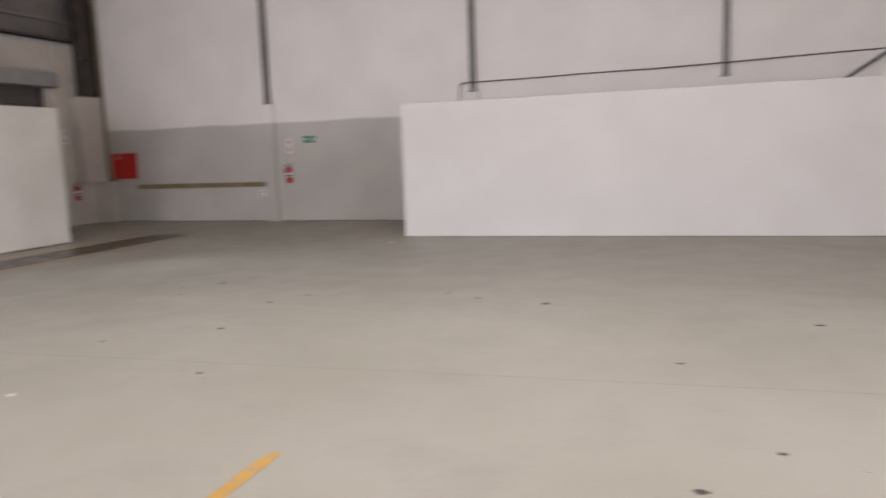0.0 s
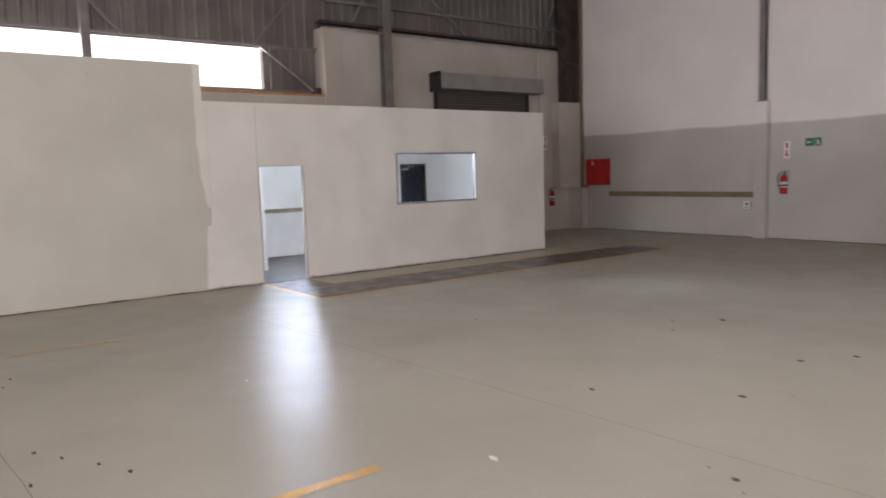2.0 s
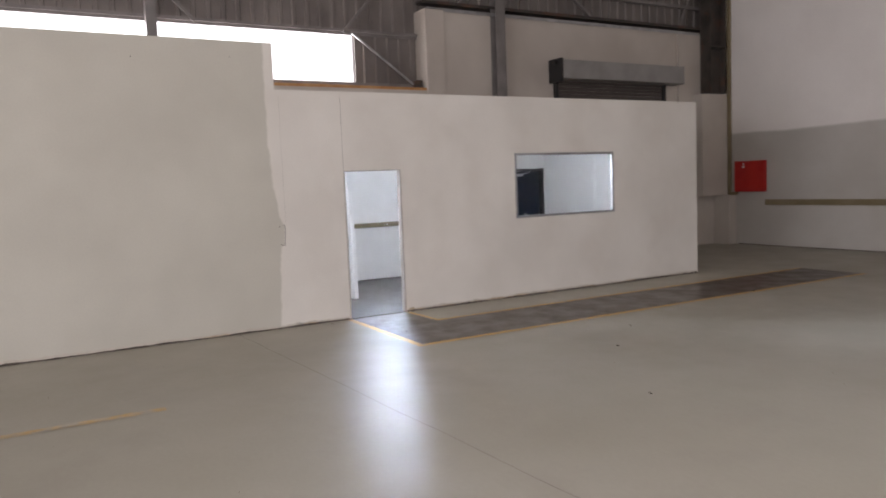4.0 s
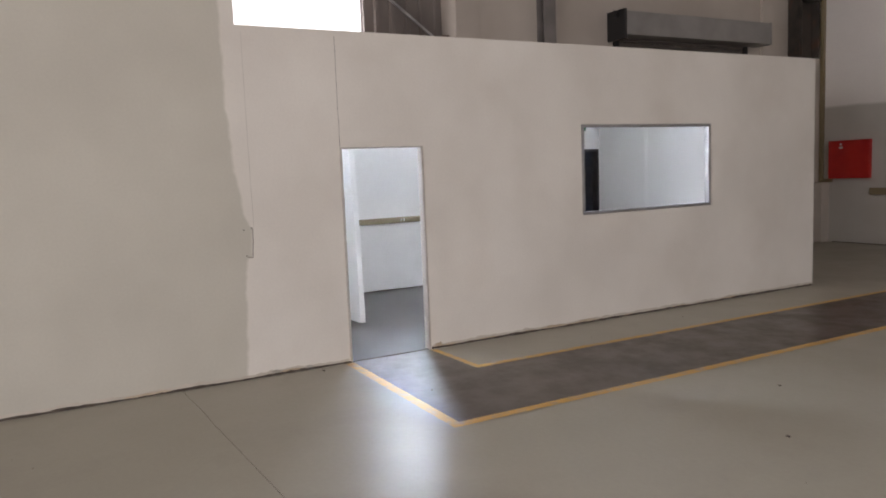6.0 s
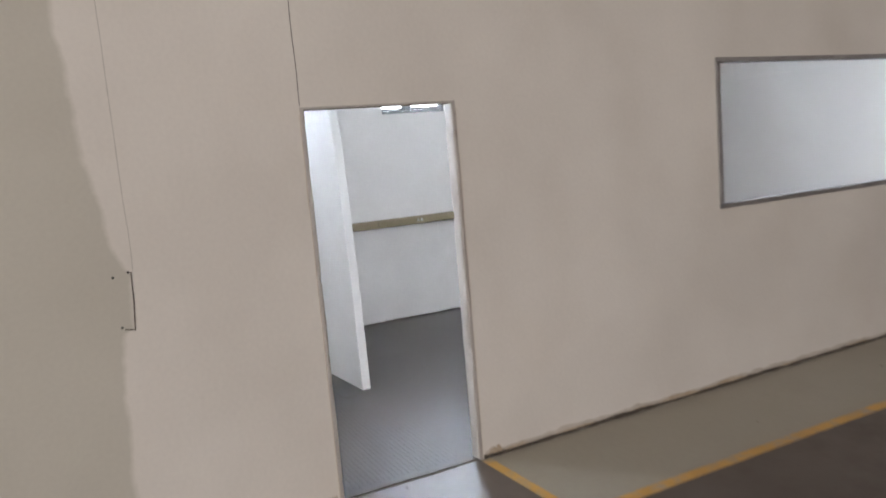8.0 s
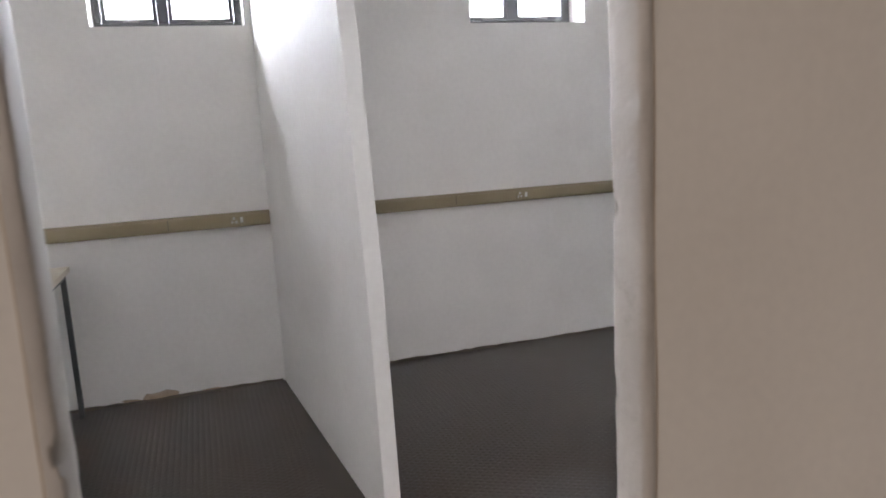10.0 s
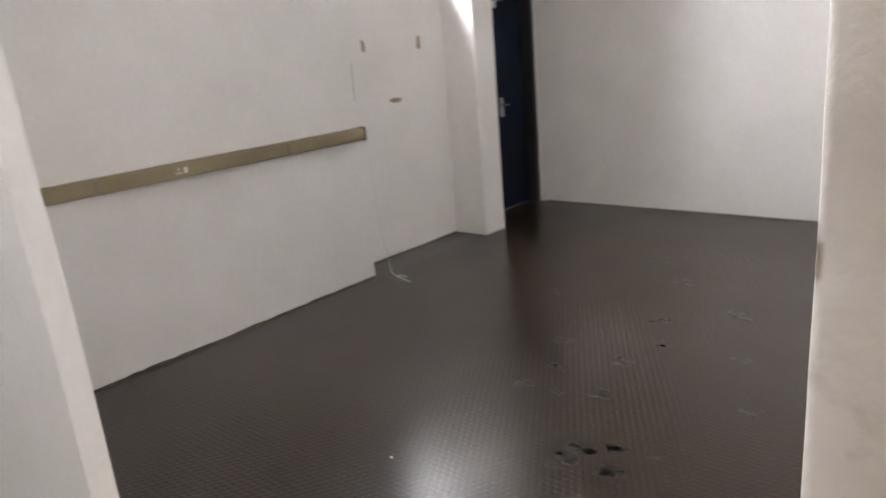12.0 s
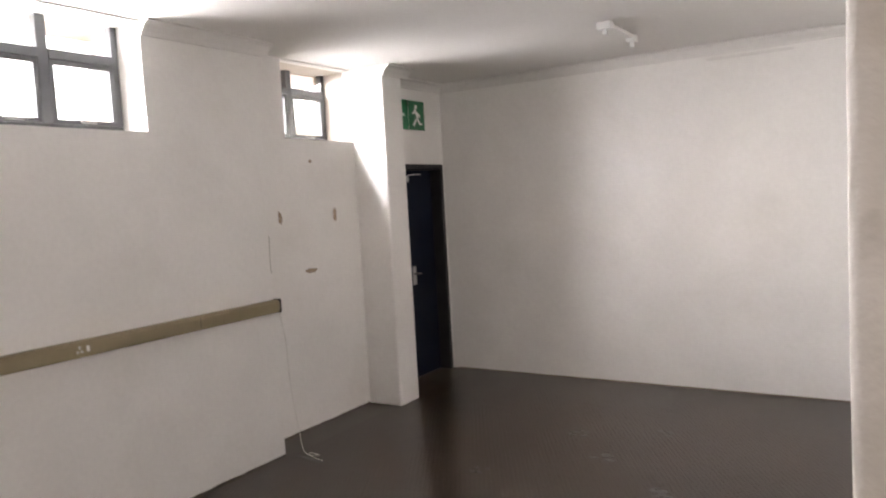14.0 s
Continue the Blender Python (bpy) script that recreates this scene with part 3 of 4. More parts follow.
corrugated("wall_cladding_upper", -4.12, SOUTH, 3.37, 4.81, ROOF, "brown-grey ribbed sheet cladding above the high window")
corrugated("wall_cladding_side", -4.10, 2.02, 3.37, 3.69, 4.809, "brown-grey ribbed sheet cladding beside the high window")
corrugated("wall_cladding_north", -3.95, 3.37, NORTH, 5.30, ROOF, "dark ribbed sheet cladding above the plastered wall")
setting("wall_cladding_end", block(-4.32, -4.13, SOUTH, 3.37, 4.82, ROOF), M_CLAD, "closed back of the ribbed cladding", "cladding")
setting("wall_cladding_end", block(-4.32, -4.12, 2.06, 3.37, 3.70, 4.81), M_CLAD, "closed back of the ribbed cladding", "cladding")
setting("wall_cladding_end", block(-4.32, -3.97, 3.372, NORTH, 5.32, ROOF), M_CLAD, "closed back of the ribbed cladding", "cladding")

steel_frame = thing("wall_girt_frame", -3.9, -1.7, 3.7, "grey steel girts and braces across the high window", "steel frame")
tagged(steel_frame, kind="structure")
for zz in (4.81, 3.80):
    bm = block(-4.03, -3.97, SOUTH + 0.1, 3.36, zz, zz + 0.055)
    block(-4.03, -4.02, SOUTH + 0.1, 3.36, zz - 0.05, zz, 0, bm)
    part("girt", bm, M_STEEL, steel_frame)
part("girt", block(-4.04, -3.98, SOUTH + 0.1, 3.36, 6.1, 6.16), M_STEEL, steel_frame)
part("brace", bar((-3.98, 1.92, 4.80), (-3.98, 3.30, 3.80), 0.035, 0.035), M_GALV, steel_frame)
part("brace", bar((-3.97, 1.75, 4.80), (-3.97, 3.30, 6.55), 0.05, 0.05), M_STEEL, steel_frame)
part("brace", bar((-3.97, -1.0, 4.80), (-3.97, -2.5, 6.3), 0.05, 0.05), M_STEEL, steel_frame)
part("bracket", block(-3.99, -3.80, 3.22, 3.34, 3.74, 3.92, 0.01), M_DARKSTEEL, steel_frame)
for y in (-8.2, -1.74):
    bm = block(-3.99, -3.80, y - 0.085, y + 0.085, 3.70, ROOF, 0.004)
    part("mullion_post", bm, M_STEEL, steel_frame)
setting("window_sill_high", block(-3.72, -3.672, SOUTH + 0.1, 3.36, 3.7005, 3.755, 0.003), M_RUST, "rust-orange steel sill of the high window", "window sill")

# galvanised flashing on top of the plaster
bm = block(WEST - 0.10, WEST + 0.05, 3.40, 11.2, 5.312, 5.33)
block(WEST + 0.042, WEST + 0.05, 3.80, 11.2, 5.265, 5.312, 0, bm)
flashing = setting("trim_flashing", bm, M_GALV, "galvanised flashing along the top of the wall", "flashing")
for k in range(18):
    y = 3.9 + k * 0.40
    part("lap", block(WEST + 0.0502, WEST + 0.062, y, y + 0.05, 5.27, 5.318, 0.002), M_GALV, flashing)
girt_n = thing("wall_girt_frame", -3.6, 7, 5.5, "dark steel girts and braces on the upper cladding", "steel frame")
tagged(girt_n, kind="structure")
part("girt", block(-3.90, -3.64, 3.3, NORTH - 0.05, 5.41, 5.47), M_DARKSTEEL, girt_n, "dark bottom girt above the flashing")
part("girt", block(-3.90, -3.80, 3.4, NORTH - 0.05, 5.95, 6.02), M_STEEL, girt_n)
part("girt", block(-3.90, -3.80, 3.4, NORTH - 0.05, 7.1, 7.17), M_STEEL, girt_n)
for y0, y1 in ((8.0, 6.2), (10.7, 11.3), (4.2, 5.0)):
    part("brace", bar((-3.84, y0, 5.40), (-3.84, y1, 6.7), 0.06, 0.06), M_STEEL, girt_n)


def h_column(name, x, y, z0, z1, w, d, along, material, label):
    """A steel H section with its flanges facing the hall."""
    bm = bmesh.new()
    f = 0.012
    if along == "y":
        block(x - f, x, y - w / 2, y + w / 2, z0, z1, 0, bm)
        block(x - d, x - d + f, y - w / 2, y + w / 2, z0, z1, 0, bm)
        block(x - d + f, x - f, y - 0.006, y + 0.006, z0, z1, 0, bm)
        plate = block(x - d - 0.001, x + 0.04, y - w / 2 - 0.04, y + w / 2 + 0.04, z0 - 0.02, z0, 0.003)
    else:
        block(x - w / 2, x + w / 2, y, y + f, z0, z1, 0, bm)
        block(x - w / 2, x + w / 2, y + d - f, y + d, z0, z1, 0, bm)
        block(x - 0.006, x + 0.006, y + f, y + d - f, z0, z1, 0, bm)
        plate = block(x - w / 2 - 0.04, x + w / 2 + 0.04, y - 0.03, y + d, z0 - 0.02, z0, 0.003)
    ob = thing(name, x, y, z0, label, "steel column")
    tagged(ob, kind="structure")
    part("shaft", bm, material, ob)
    part("base_plate", plate, material, ob)
    return ob


h_column("wall_steel_column", -3.46, 5.05, 3.02, ROOF, 0.24, 0.20, "y", M_STEEL, "grey painted steel column against the hall wall")
PILLARS = (2.45, 8.48, 14.53, 20.58)
for x in PILLARS:
    setting("wall_pilaster", block(x - 0.16, x + 0.16, NORTH - 0.16, NORTH - 0.001, 0, 3.31, 0.008), M_NORTH_WALL, "plastered concrete stub under a steel column", "pilaster")
    h_column("wall_steel_column", x, NORTH - 0.14, 3.335, ROOF, 0.14, 0.138, "x", M_STEEL, "grey painted steel column on a plastered stub")

corner = thing("wall_corner_column", -3.5, 11.4, 3.8, "dark rust-marked steel column in the hall corner", "steel column")
tagged(corner, kind="structure")
bm = block(-3.66, -3.34, 11.26, 11.28, 3.82, ROOF)
block(-3.66, -3.34, 11.80, 11.82, 3.82, ROOF, 0, bm)
block(-3.52, -3.50, 11.28, 11.80, 3.82, ROOF, 0, bm)
part("shaft", bm, M_DARKSTEEL, corner)
part("gusset", bar((-3.40, 11.24, 3.84), (-3.40, 11.24, 5.1), 0.05, 0.03), M_DARKSTEEL, corner)
part("gusset", block(-3.62, -3.33, 11.28, 11.84, 4.95, 5.0), M_DARKSTEEL, corner)
setting("wall_corner_ledge", block(WEST, -3.385, 11.0, NORTH - 0.001, 1.251, 3.80, 0.01), M_HALL_WALL, "plastered pier under the corner steel column", "pilaster")

# unseen white panels above the added roof lamps; the roof behind them is closed
setting("roof_lamp_panel", block(7.0, 20.0, -10.2, -7.8, ROOF - 0.012, ROOF - 0.004), M_WHITE, "unseen white panel above an added roof lamp", "roof light")
setting("roof_lamp_panel", block(6.0, 17.0, -2.4, -0.4, ROOF - 0.012, ROOF - 0.004), M_WHITE, "unseen white panel above an added roof lamp", "roof light")

# ---- wall wear on the office partition ----
for y0, y1 in ((-9.0, -0.03), (DOOR_Y + 0.03, 6.885)):
    part("smear", ragged_strip(y0, y1, 0.0011, 0.026, 0.07, rng, 0.0004, 0.05, 0.0), M_SMEAR, office, "faint brown splash marks above the foot")
part("grime_shade", ragged_strip(-9.0, -0.01, 0.0015, 0.011, 0.034, rng), M_DIRT, office, "dark uneven grime along the foot")
part("grime_shade", ragged_strip(DOOR_Y + 0.02, 6.885, 0.0015, 0.011, 0.036, rng), M_DIRT, office, "dark uneven grime along the foot")
for y, rx, rz in ((1.08, 0.07, 0.018), (2.05, 0.10, 0.010), (2.40, 0.18, 0.018), (2.70, 0.09, 0.012), (3.5, 0.08, 0.012), (0.94, 0.05, 0.03), (1.5, 0.16, 0.012), (2.9, 0.14, 0.02), (4.3, 0.12, 0.012), (5.2, 0.16, 0.014), (-0.62, 0.12, 0.016), (-1.8, 0.2, 0.014)):
    part("rust_stain", wall_blotch("x", 0.0012, y, 0.015 + rz * 0.6, rx, rz, rng, 0.0016, 18, 0.7), M_RUSTSTAIN, office, "brown rust stain at the foot")
crack = [(0, -0.012 + 0.010 * noise.noise((z * 3.0, 1, 0)), z) for z in np.arange(2.06, 3.11, 0.05)]
part("crack", ribbon(crack, 0.0035, 0.0015, "x"), M_DIRT, office, "hairline crack above the doorway")
crack = [(0, -0.86 + 0.006 * noise.noise((z * 3.0, 5, 0)), z) for z in np.arange(1.37, 3.10, 0.06)]
part("crack", ribbon(crack, 0.0022, 0.0015, "x"), M_STAIN, office, "hairline joint between two boards")
part("patch_edge", ribbon([(0, -0.868, 1.36), (0, -0.872, 1.23), (0, -0.882, 1.10)], 0.006, 0.0015, "x"), M_DIRT, office, "dark edge of a filled hole")
part("patch_edge", ribbon([(0, -0.925, 1.105), (0, -0.88, 1.097)], 0.006, 0.0015, "x"), M_DIRT, office, "dark edge of a filled hole")
for y, z in ((-0.945, 1.345), (-0.935, 1.115), (-0.88, 1.36), (-2.6, 3.45), (-4.2, 3.05), (-1.45, 3.5)):
    part("screw_hole", rod((0.0005, y, z), (0.0025, y, z), 0.006, 10), M_BLACK, office, "small dark screw hole")
for k in range(2):
    y = -0.45 - 0.33 * k + 0.05 * rng.random()
    part("chip", wall_blotch("x", 0.0014, y, 0.03 + 0.02 * rng.random(), 0.025 + 0.02 * rng.random(), 0.014, rng, 0.003, 9, 0.9), M_STAIN, office, "flaked plaster chip at the foot")


# doorway edges: lumpy rounded plaster reveals
def reveal(y, sign, seed):
    r = random.Random(seed)
    bm = bmesh.new()
    prof = [(-0.082, 0.0), (-0.0825, 0.004), (-0.080, 0.011), (-0.072, 0.0155), (-0.05, 0.016), (-0.03, 0.0155), (-0.006, 0.014), (0.002, 0.0095), (0.0045, 0.003), (0.0045, -0.016), (0.002, -0.022)]
    rows = []
    n = 220
    for k in range(n + 1):
        z = 0.004 + (DOOR_Z - 0.004) * k / n
        wob = 0.0028 * noise.noise((seed, z * 3.2, 0)) + 0.0018 * noise.noise((seed, z * 15, 4))
        row = []
        for i, (x, d) in enumerate(prof):
            bite = max(0.0, noise.noise((seed + 9, z * 13.0, i * 0.45)) - 0.30) * 0.03 if 1 < i < 9 else 0
            bite = min(bite, 0.010)
            dx = 0.0032 * noise.noise((seed + 3, z * 6.0, i * 0.5)) if i > 5 else 0.0015 * noise.noise((seed + 3, z * 9.0, i * 0.5))
            row.append(bm.verts.new((x + max(dx, -0.0025), y - sign * (d * 0.65 + (wob if d > 0.002 else 0) - bite), z)))
        rows.append(row)
    for a_, b_ in zip(rows, rows[1:]):
        for i in range(len(prof) - 1):
            bm.faces.new((a_[i], a_[i + 1], b_[i + 1], b_[i]))
    bmesh.ops.recalc_face_normals(bm, faces=bm.faces)
    return setting("trim_door_reveal", bm, M_JAMB, "lumpy white-painted doorway edge with chipped paint", "door reveal")


for ob in (reveal(DOOR_Y, 1, 3), reveal(0.0, -1, 8)):
    for p in ob.data.polygons:
        p.use_smooth = True
setting("trim_door_head", block(-0.081, 0.003, 0.004, DOOR_Y - 0.004, DOOR_Z - 0.012, DOOR_Z + 0.0, 0.003), M_JAMB, "white-painted doorway head", "door reveal")

for y in (-0.0165, DOOR_Y + 0.0165):
    line = [(0, y + 0.003 * noise.noise((z * 4.0, y, 2)), z) for z in np.arange(0.03, 2.04, 0.06)]
    part("crack", ribbon(line, 0.0025, 0.0015, "x"), M_RUSTSTAIN, office, "brown crack beside the doorway edge")

# dirt line along walls inside the office
for x0, y0, y1 in ((PIER, 0.69, 3.76), (PIER, -4.9, 0.59), (NICHE, 3.77, 5.06)):
    part("grime_shade", ragged_strip(y0, y1, x0 + 0.0015, 0.010, 0.028, rng), M_DIRT, bpy.data.objects["wall_west_pier"], "dark grime and shadow line along the foot")

south_wall = bpy.data.objects["wall_west_pier"]
for y, ry, rz in ((-0.16, 0.09, 0.028), (-0.33, 0.06, 0.012), (0.15, 0.07, 0.008)):
    part("rust_stain", wall_blotch("x", PIER + 0.0012, y, 0.012 + rz * 0.7, ry, rz, rng, 0.0016, 16, 0.8), M_CHIP, south_wall, "brown damp stain at the foot")

# ---- windows ----
def internal_window():
    w = thing("window_1", 0, 3.88, 1.24, "fixed internal office window in a grey aluminium frame", "window")
    tagged(w, kind="structure")
    y0, y1, z0, z1 = 2.836, 4.868, 1.24, 2.25
    fr = 0.035
    for n_, (a0, a1, b0, b1) in enumerate(((y0, y1, z0, z0 + fr), (y0, y1, z1 - fr, z1), (y0, y0 + fr, z0 + fr, z1 - fr), (y1 - fr, y1, z0 + fr, z1 - fr))):
        fo = part("window_frame", block(-0.066, 0.010, a0 + 0.001, a1 - 0.001, b0 + 0.001, b1 - 0.001, 0.004), M_ALU, w)
    pane = part("pane", block(-0.045, -0.039, y0 + fr - 0.006, y1 - fr + 0.006, z0 + fr - 0.006, z1 - fr + 0.006), M_GLASS, w, "clear glass pane")
    pane.visible_shadow = False


internal_window()


def steel_window(name, y0, y1, z0, z1, x, handle_side=1):
    """A small steel casement: outer frame, one mullion, a transom, hopper sashes and panes."""
    w = thing(name, x, (y0 + y1) / 2, z0, "grey steel-framed office window with four clear panes", "window")
    tagged(w, kind="structure")
    t, fr = 0.035, 0.045
    for a0, a1, b0, b1 in ((y0, y1, z0, z0 + fr), (y0, y1, z1 - fr, z1), (y0, y0 + fr, z0 + fr, z1 - fr), (y1 - fr, y1, z0 + fr, z1 - fr)):
        part("window_frame", block(x - t, x + t * 0.5, a0 + 0.001, a1 - 0.001, b0 + 0.001, b1 - 0.001, 0.004), M_FRAME, w)
    ym, zm = y0 + 0.46 * (y1 - y0), z0 + 0.42
    part("mullion", block(x - t, x + t * 0.7, ym - 0.03, ym + 0.03, z0 + fr, z1 - fr, 0.005), M_FRAME, w)
    for a0, a1 in ((y0 + fr, ym - 0.03), (ym + 0.03, y1 - fr)):
        part("transom", block(x - t, x + t * 0.9, a0, a1, zm - 0.028, zm + 0.028, 0.005), M_FRAME, w)
        sash = part("sash", wall_bm("y", x + t * 0.62, -0.03, a0 + 0.002, a1 - 0.002, zm - 0.029, [(a0 + 0.026, a1 - 0.026, z0 + fr + 0.026, zm - 0.055)], bottom=z0 + fr + 0.001), M_FRAME, w)
        part("stay", bar((x + 0.03, (a0 + a1) / 2 - 0.04, z0 + fr + 0.015), (x + 0.035, (a0 + a1) / 2 + 0.05, z0 + fr + 0.012), 0.01, 0.012), M_ALU, sash, "dull metal window stay")
        for b0, b1 in ((z0 + fr, zm - 0.028), (zm + 0.028, z1 - fr)):
            pane = part("pane", block(x - 0.012, x - 0.009, a0, a1, b0, b1), M_GLASS, w, "clear glass pane")
            pane.visible_shadow = False


steel_window("window_2", W1[0], W1[1], W1[2], CEIL + 0.14, -3.95)
steel_window("window_3", W2[0], W2[1], W2[2], CEIL + 0.14, -4.27)
steel_window("window_4", W0[0], W0[1], W0[2], CEIL + 0.14, -3.95)
# casement for the added opening, out of view
steel_window("window_added", W_ADDED[0], W_ADDED[1], W_ADDED[2], CEIL + 0.14, -3.95)

# ---- blue door ----
def blue_door():
    y0, y1, z1 = BD[0], BD[1], BD[3]
    d = thing("door_1", -3.95, (y0 + y1) / 2, 0, "closed navy-blue steel door in a dark frame", "door")
    tagged(d, kind="structure")
    for a0, a1, b0, b1 in ((y0, y0 + 0.05, 0.004, z1), (y1 - 0.05, y1, 0.004, z1), (y0 + 0.05, y1 - 0.05, z1 - 0.05, z1)):
        part("door_frame", block(-4.10, -3.918, a0 + 0.001, a1 - 0.001, b0, b1 - 0.001, 0.006), M_BLACK, d, "dark painted steel frame")
    leaf = part("door_leaf", block(-4.08, -4.035, y0 + 0.052, y1 - 0.052, 0.012, z1 - 0.052, 0.004), M_NAVY, d)
    lock = part("lock_plate", block(-4.0348, -4.0300, y0 + 0.34, y0 + 0.40, 0.92, 1.10, 0.002), M_ALU, leaf, "brushed metal lock plate")
    bm = rod((-4.0300, y0 + 0.37, 1.03), (-3.9850, y0 + 0.37, 1.03), 0.009)
    bar((-3.9870, y0 + 0.365, 1.03), (-3.9870, y0 + 0.43, 1.03), 0.014, 0.014, bm, 0.004)
    part("handle", bm, M_STEEL, leaf, "dull grey lever handle")
    bm = block(-4.0330, -3.9850, y0 + 0.06, y0 + 0.30, 1.92, 1.98, 0.006)
    part("closer_body", bm, M_GALV, leaf, "silver door closer")
    part("closer_arm", bar((-3.9700, y0 + 0.28, 1.985), (-3.9700, y0 + 0.46, 1.992), 0.018, 0.008), M_WHITE, leaf, "pale closer arm")


blue_door()


# ---- cable trunking with sockets ----
def socket_plate(name, plane, at, a, z, parent, label):
    """A socket outlet: plate, earth and live holes, rocker switch."""
    bm = block(at, at + 0.006, a - 0.045, a + 0.045, z - 0.026, z + 0.026, 0.003)
    plate = part(name, bm, M_TRUNK, parent, label)
    for da, dz, r in ((-0.018, 0.013, 0.008), (-0.030, -0.010, 0.007), (-0.006, -0.010, 0.007)):
        part("socket_hole", rod((at + 0.0062, a + da, z + dz), (at + 0.0075, a + da, z + dz), r, 12), M_WHITE, plate, "pale socket ring")
        part("socket_hole", rod((at + 0.0076, a + da, z + dz), (at + 0.0082, a + da, z + dz), r * 0.55, 10), M_BLACK, plate, "dark socket hole")
    part("switch", block(at + 0.006, at + 0.012, a + 0.018, a + 0.034, z - 0.015, z + 0.018, 0.002), M_WHITE, plate, "white rocker switch")


def trunking(y0, y1, sock, label, cap=False):
    t = thing("cable_trunking", PIER, (y0 + y1) / 2, 1.078, label, "cable trunking", "office trunking")
    part("body", block(PIER + 0.0005, -3.667, y0, y1, 1.034, 1.121, 0.004), M_TRUNK, t)
    part("cover", block(-3.667, -3.657, y0 + 0.001, y1 - 0.001, 1.046, 1.109, 0.003), M_TRUNK, t)
    for yj in np.arange(y0 + 1.15, y1 - 0.3, 1.25):
        part("joint", block(-3.6575, -3.6555, yj, yj + 0.003, 1.046, 1.109), M_DIRT, t, "dark seam between cover lengths")
    if cap:
        part("end_cap", block(PIER + 0.0005, -3.654, y1 + 0.0005, y1 + 0.012, 1.030, 1.126, 0.003), M_BLACK, t, "dark end cap")
    socket_plate("socket_outlet", "x", -3.657, sock, 1.077, t, "khaki socket outlet with a white switch")


trunking(0.672, 3.752, 2.307, "khaki cable trunking with one socket on the white wall", True)
trunking(-4.9, 0.598, 0.40, "khaki cable trunking with one socket beside the stub wall")

tr = thing("cable_trunking", 0, NORTH, 1.06, "khaki cable trunking along the hall wall", "cable trunking")
part("body", block(-2.29, 2.27, NORTH - 0.055, NORTH - 0.001, 0.998, 1.136, 0.004), M_TRUNK, tr)
part("cover", block(-2.288, 2.268, NORTH - 0.064, NORTH - 0.055, 1.010, 1.114, 0.003), M_TRUNK, tr)
for x in (-1.1, 0.3, 1.5):
    part("socket_outlet", block(x - 0.045, x + 0.045, NORTH - 0.070, NORTH - 0.0642, 1.030, 1.094, 0.003), M_TRUNK, tr)
riser = thing("cable_riser", -3.2, NORTH, 1.3, "khaki vertical cable trunking in the hall corner", "cable trunking")
part("body", block(-3.375, -3.295, NORTH - 0.07, NORTH - 0.001, 1.252, ROOF, 0.005), M_TRUNK, riser)
part("elbow", block(-3.294, -3.10, NORTH - 0.068, NORTH - 0.002, 1.2525, 1.322, 0.004), M_TRUNK, riser)

iso = thing("isolator_switch", 2.07, NORTH, 0.81, "small grey isolator box below the hall trunking", "switch box")
part("box", block(1.985, 2.155, NORTH - 0.07, NORTH - 0.001, 0.715, 0.905, 0.008), M_WHITE, iso, "off-white plastic box")
part("dial", rod((2.07, NORTH - 0.071, 0.84), (2.07, NORTH - 0.085, 0.84), 0.035, 18), M_BLACK, iso, "black rotary knob")
part("outlet", rod((2.07, NORTH - 0.071, 0.76), (2.07, NORTH - 0.082, 0.76), 0.025, 18), M_BLACK, iso, "dark outlet")

# loose cable hanging from the trunking end
cable = [(-3.68, 3.766, 1.03), (-3.68, 3.782, 0.95), (-3.67, 3.80, 0.80), (-3.66, 3.79, 0.62), (-3.67, 3.82, 0.40), (-3.65, 3.84, 0.20), (-3.64, 3.85, 0.06), (-3.62, 3.85, 0.012), (-3.54, 3.83, 0.009), (-3.48, 3.86, 0.009), (-3.54, 3.88, 0.009), (-3.60, 3.86, 0.014), (-3.50, 3.80, 0.012), (-3.40, 3.79, 0.009)]
tagged(tube_path("loose_cable", cable, 0.0019, M_PALE), "thin pale cable hanging from the trunking to the floor", "cable")
tagged(part("rubber_scrap", sheet([(-3.66, 3.79), (-3.44, 3.76), (-3.36, 3.775), (-3.46, 3.795), (-3.62, 3.815)], 0.0036, 0.0065), M_SCUFF), "dark rubber offcut lying on the office floor", "offcut")

# ---- fluorescent batten on the office ceiling ----
def batten(x, y0, y1):
    """A bare batten: a thin channel and two lamp holders, its tube missing."""
    b = thing("ceiling_light", x, (y0 + y1) / 2, CEIL, "white batten with two bare lamp holders and no tube", "ceiling light")
    part("body", block(x - 0.022, x + 0.022, y0 + 0.03, y1 - 0.03, CEIL - 0.022, CEIL - 0.0008, 0.005), M_CEILING, b)
    for y, w in ((y0, 0.05), (y1, 0.035)):
        part("lamp_holder", block(x - w, x + w, y - 0.03, y + 0.03, CEIL - 0.05, CEIL - 0.0008, 0.008), M_WHITE, b)
        part("contact", block(x - 0.014, x + 0.014, y - 0.012, y + 0.012, CEIL - 0.085, CEIL - 0.05, 0.004), M_WHITE, b)


batten(-1.69, 4.96, 5.55)

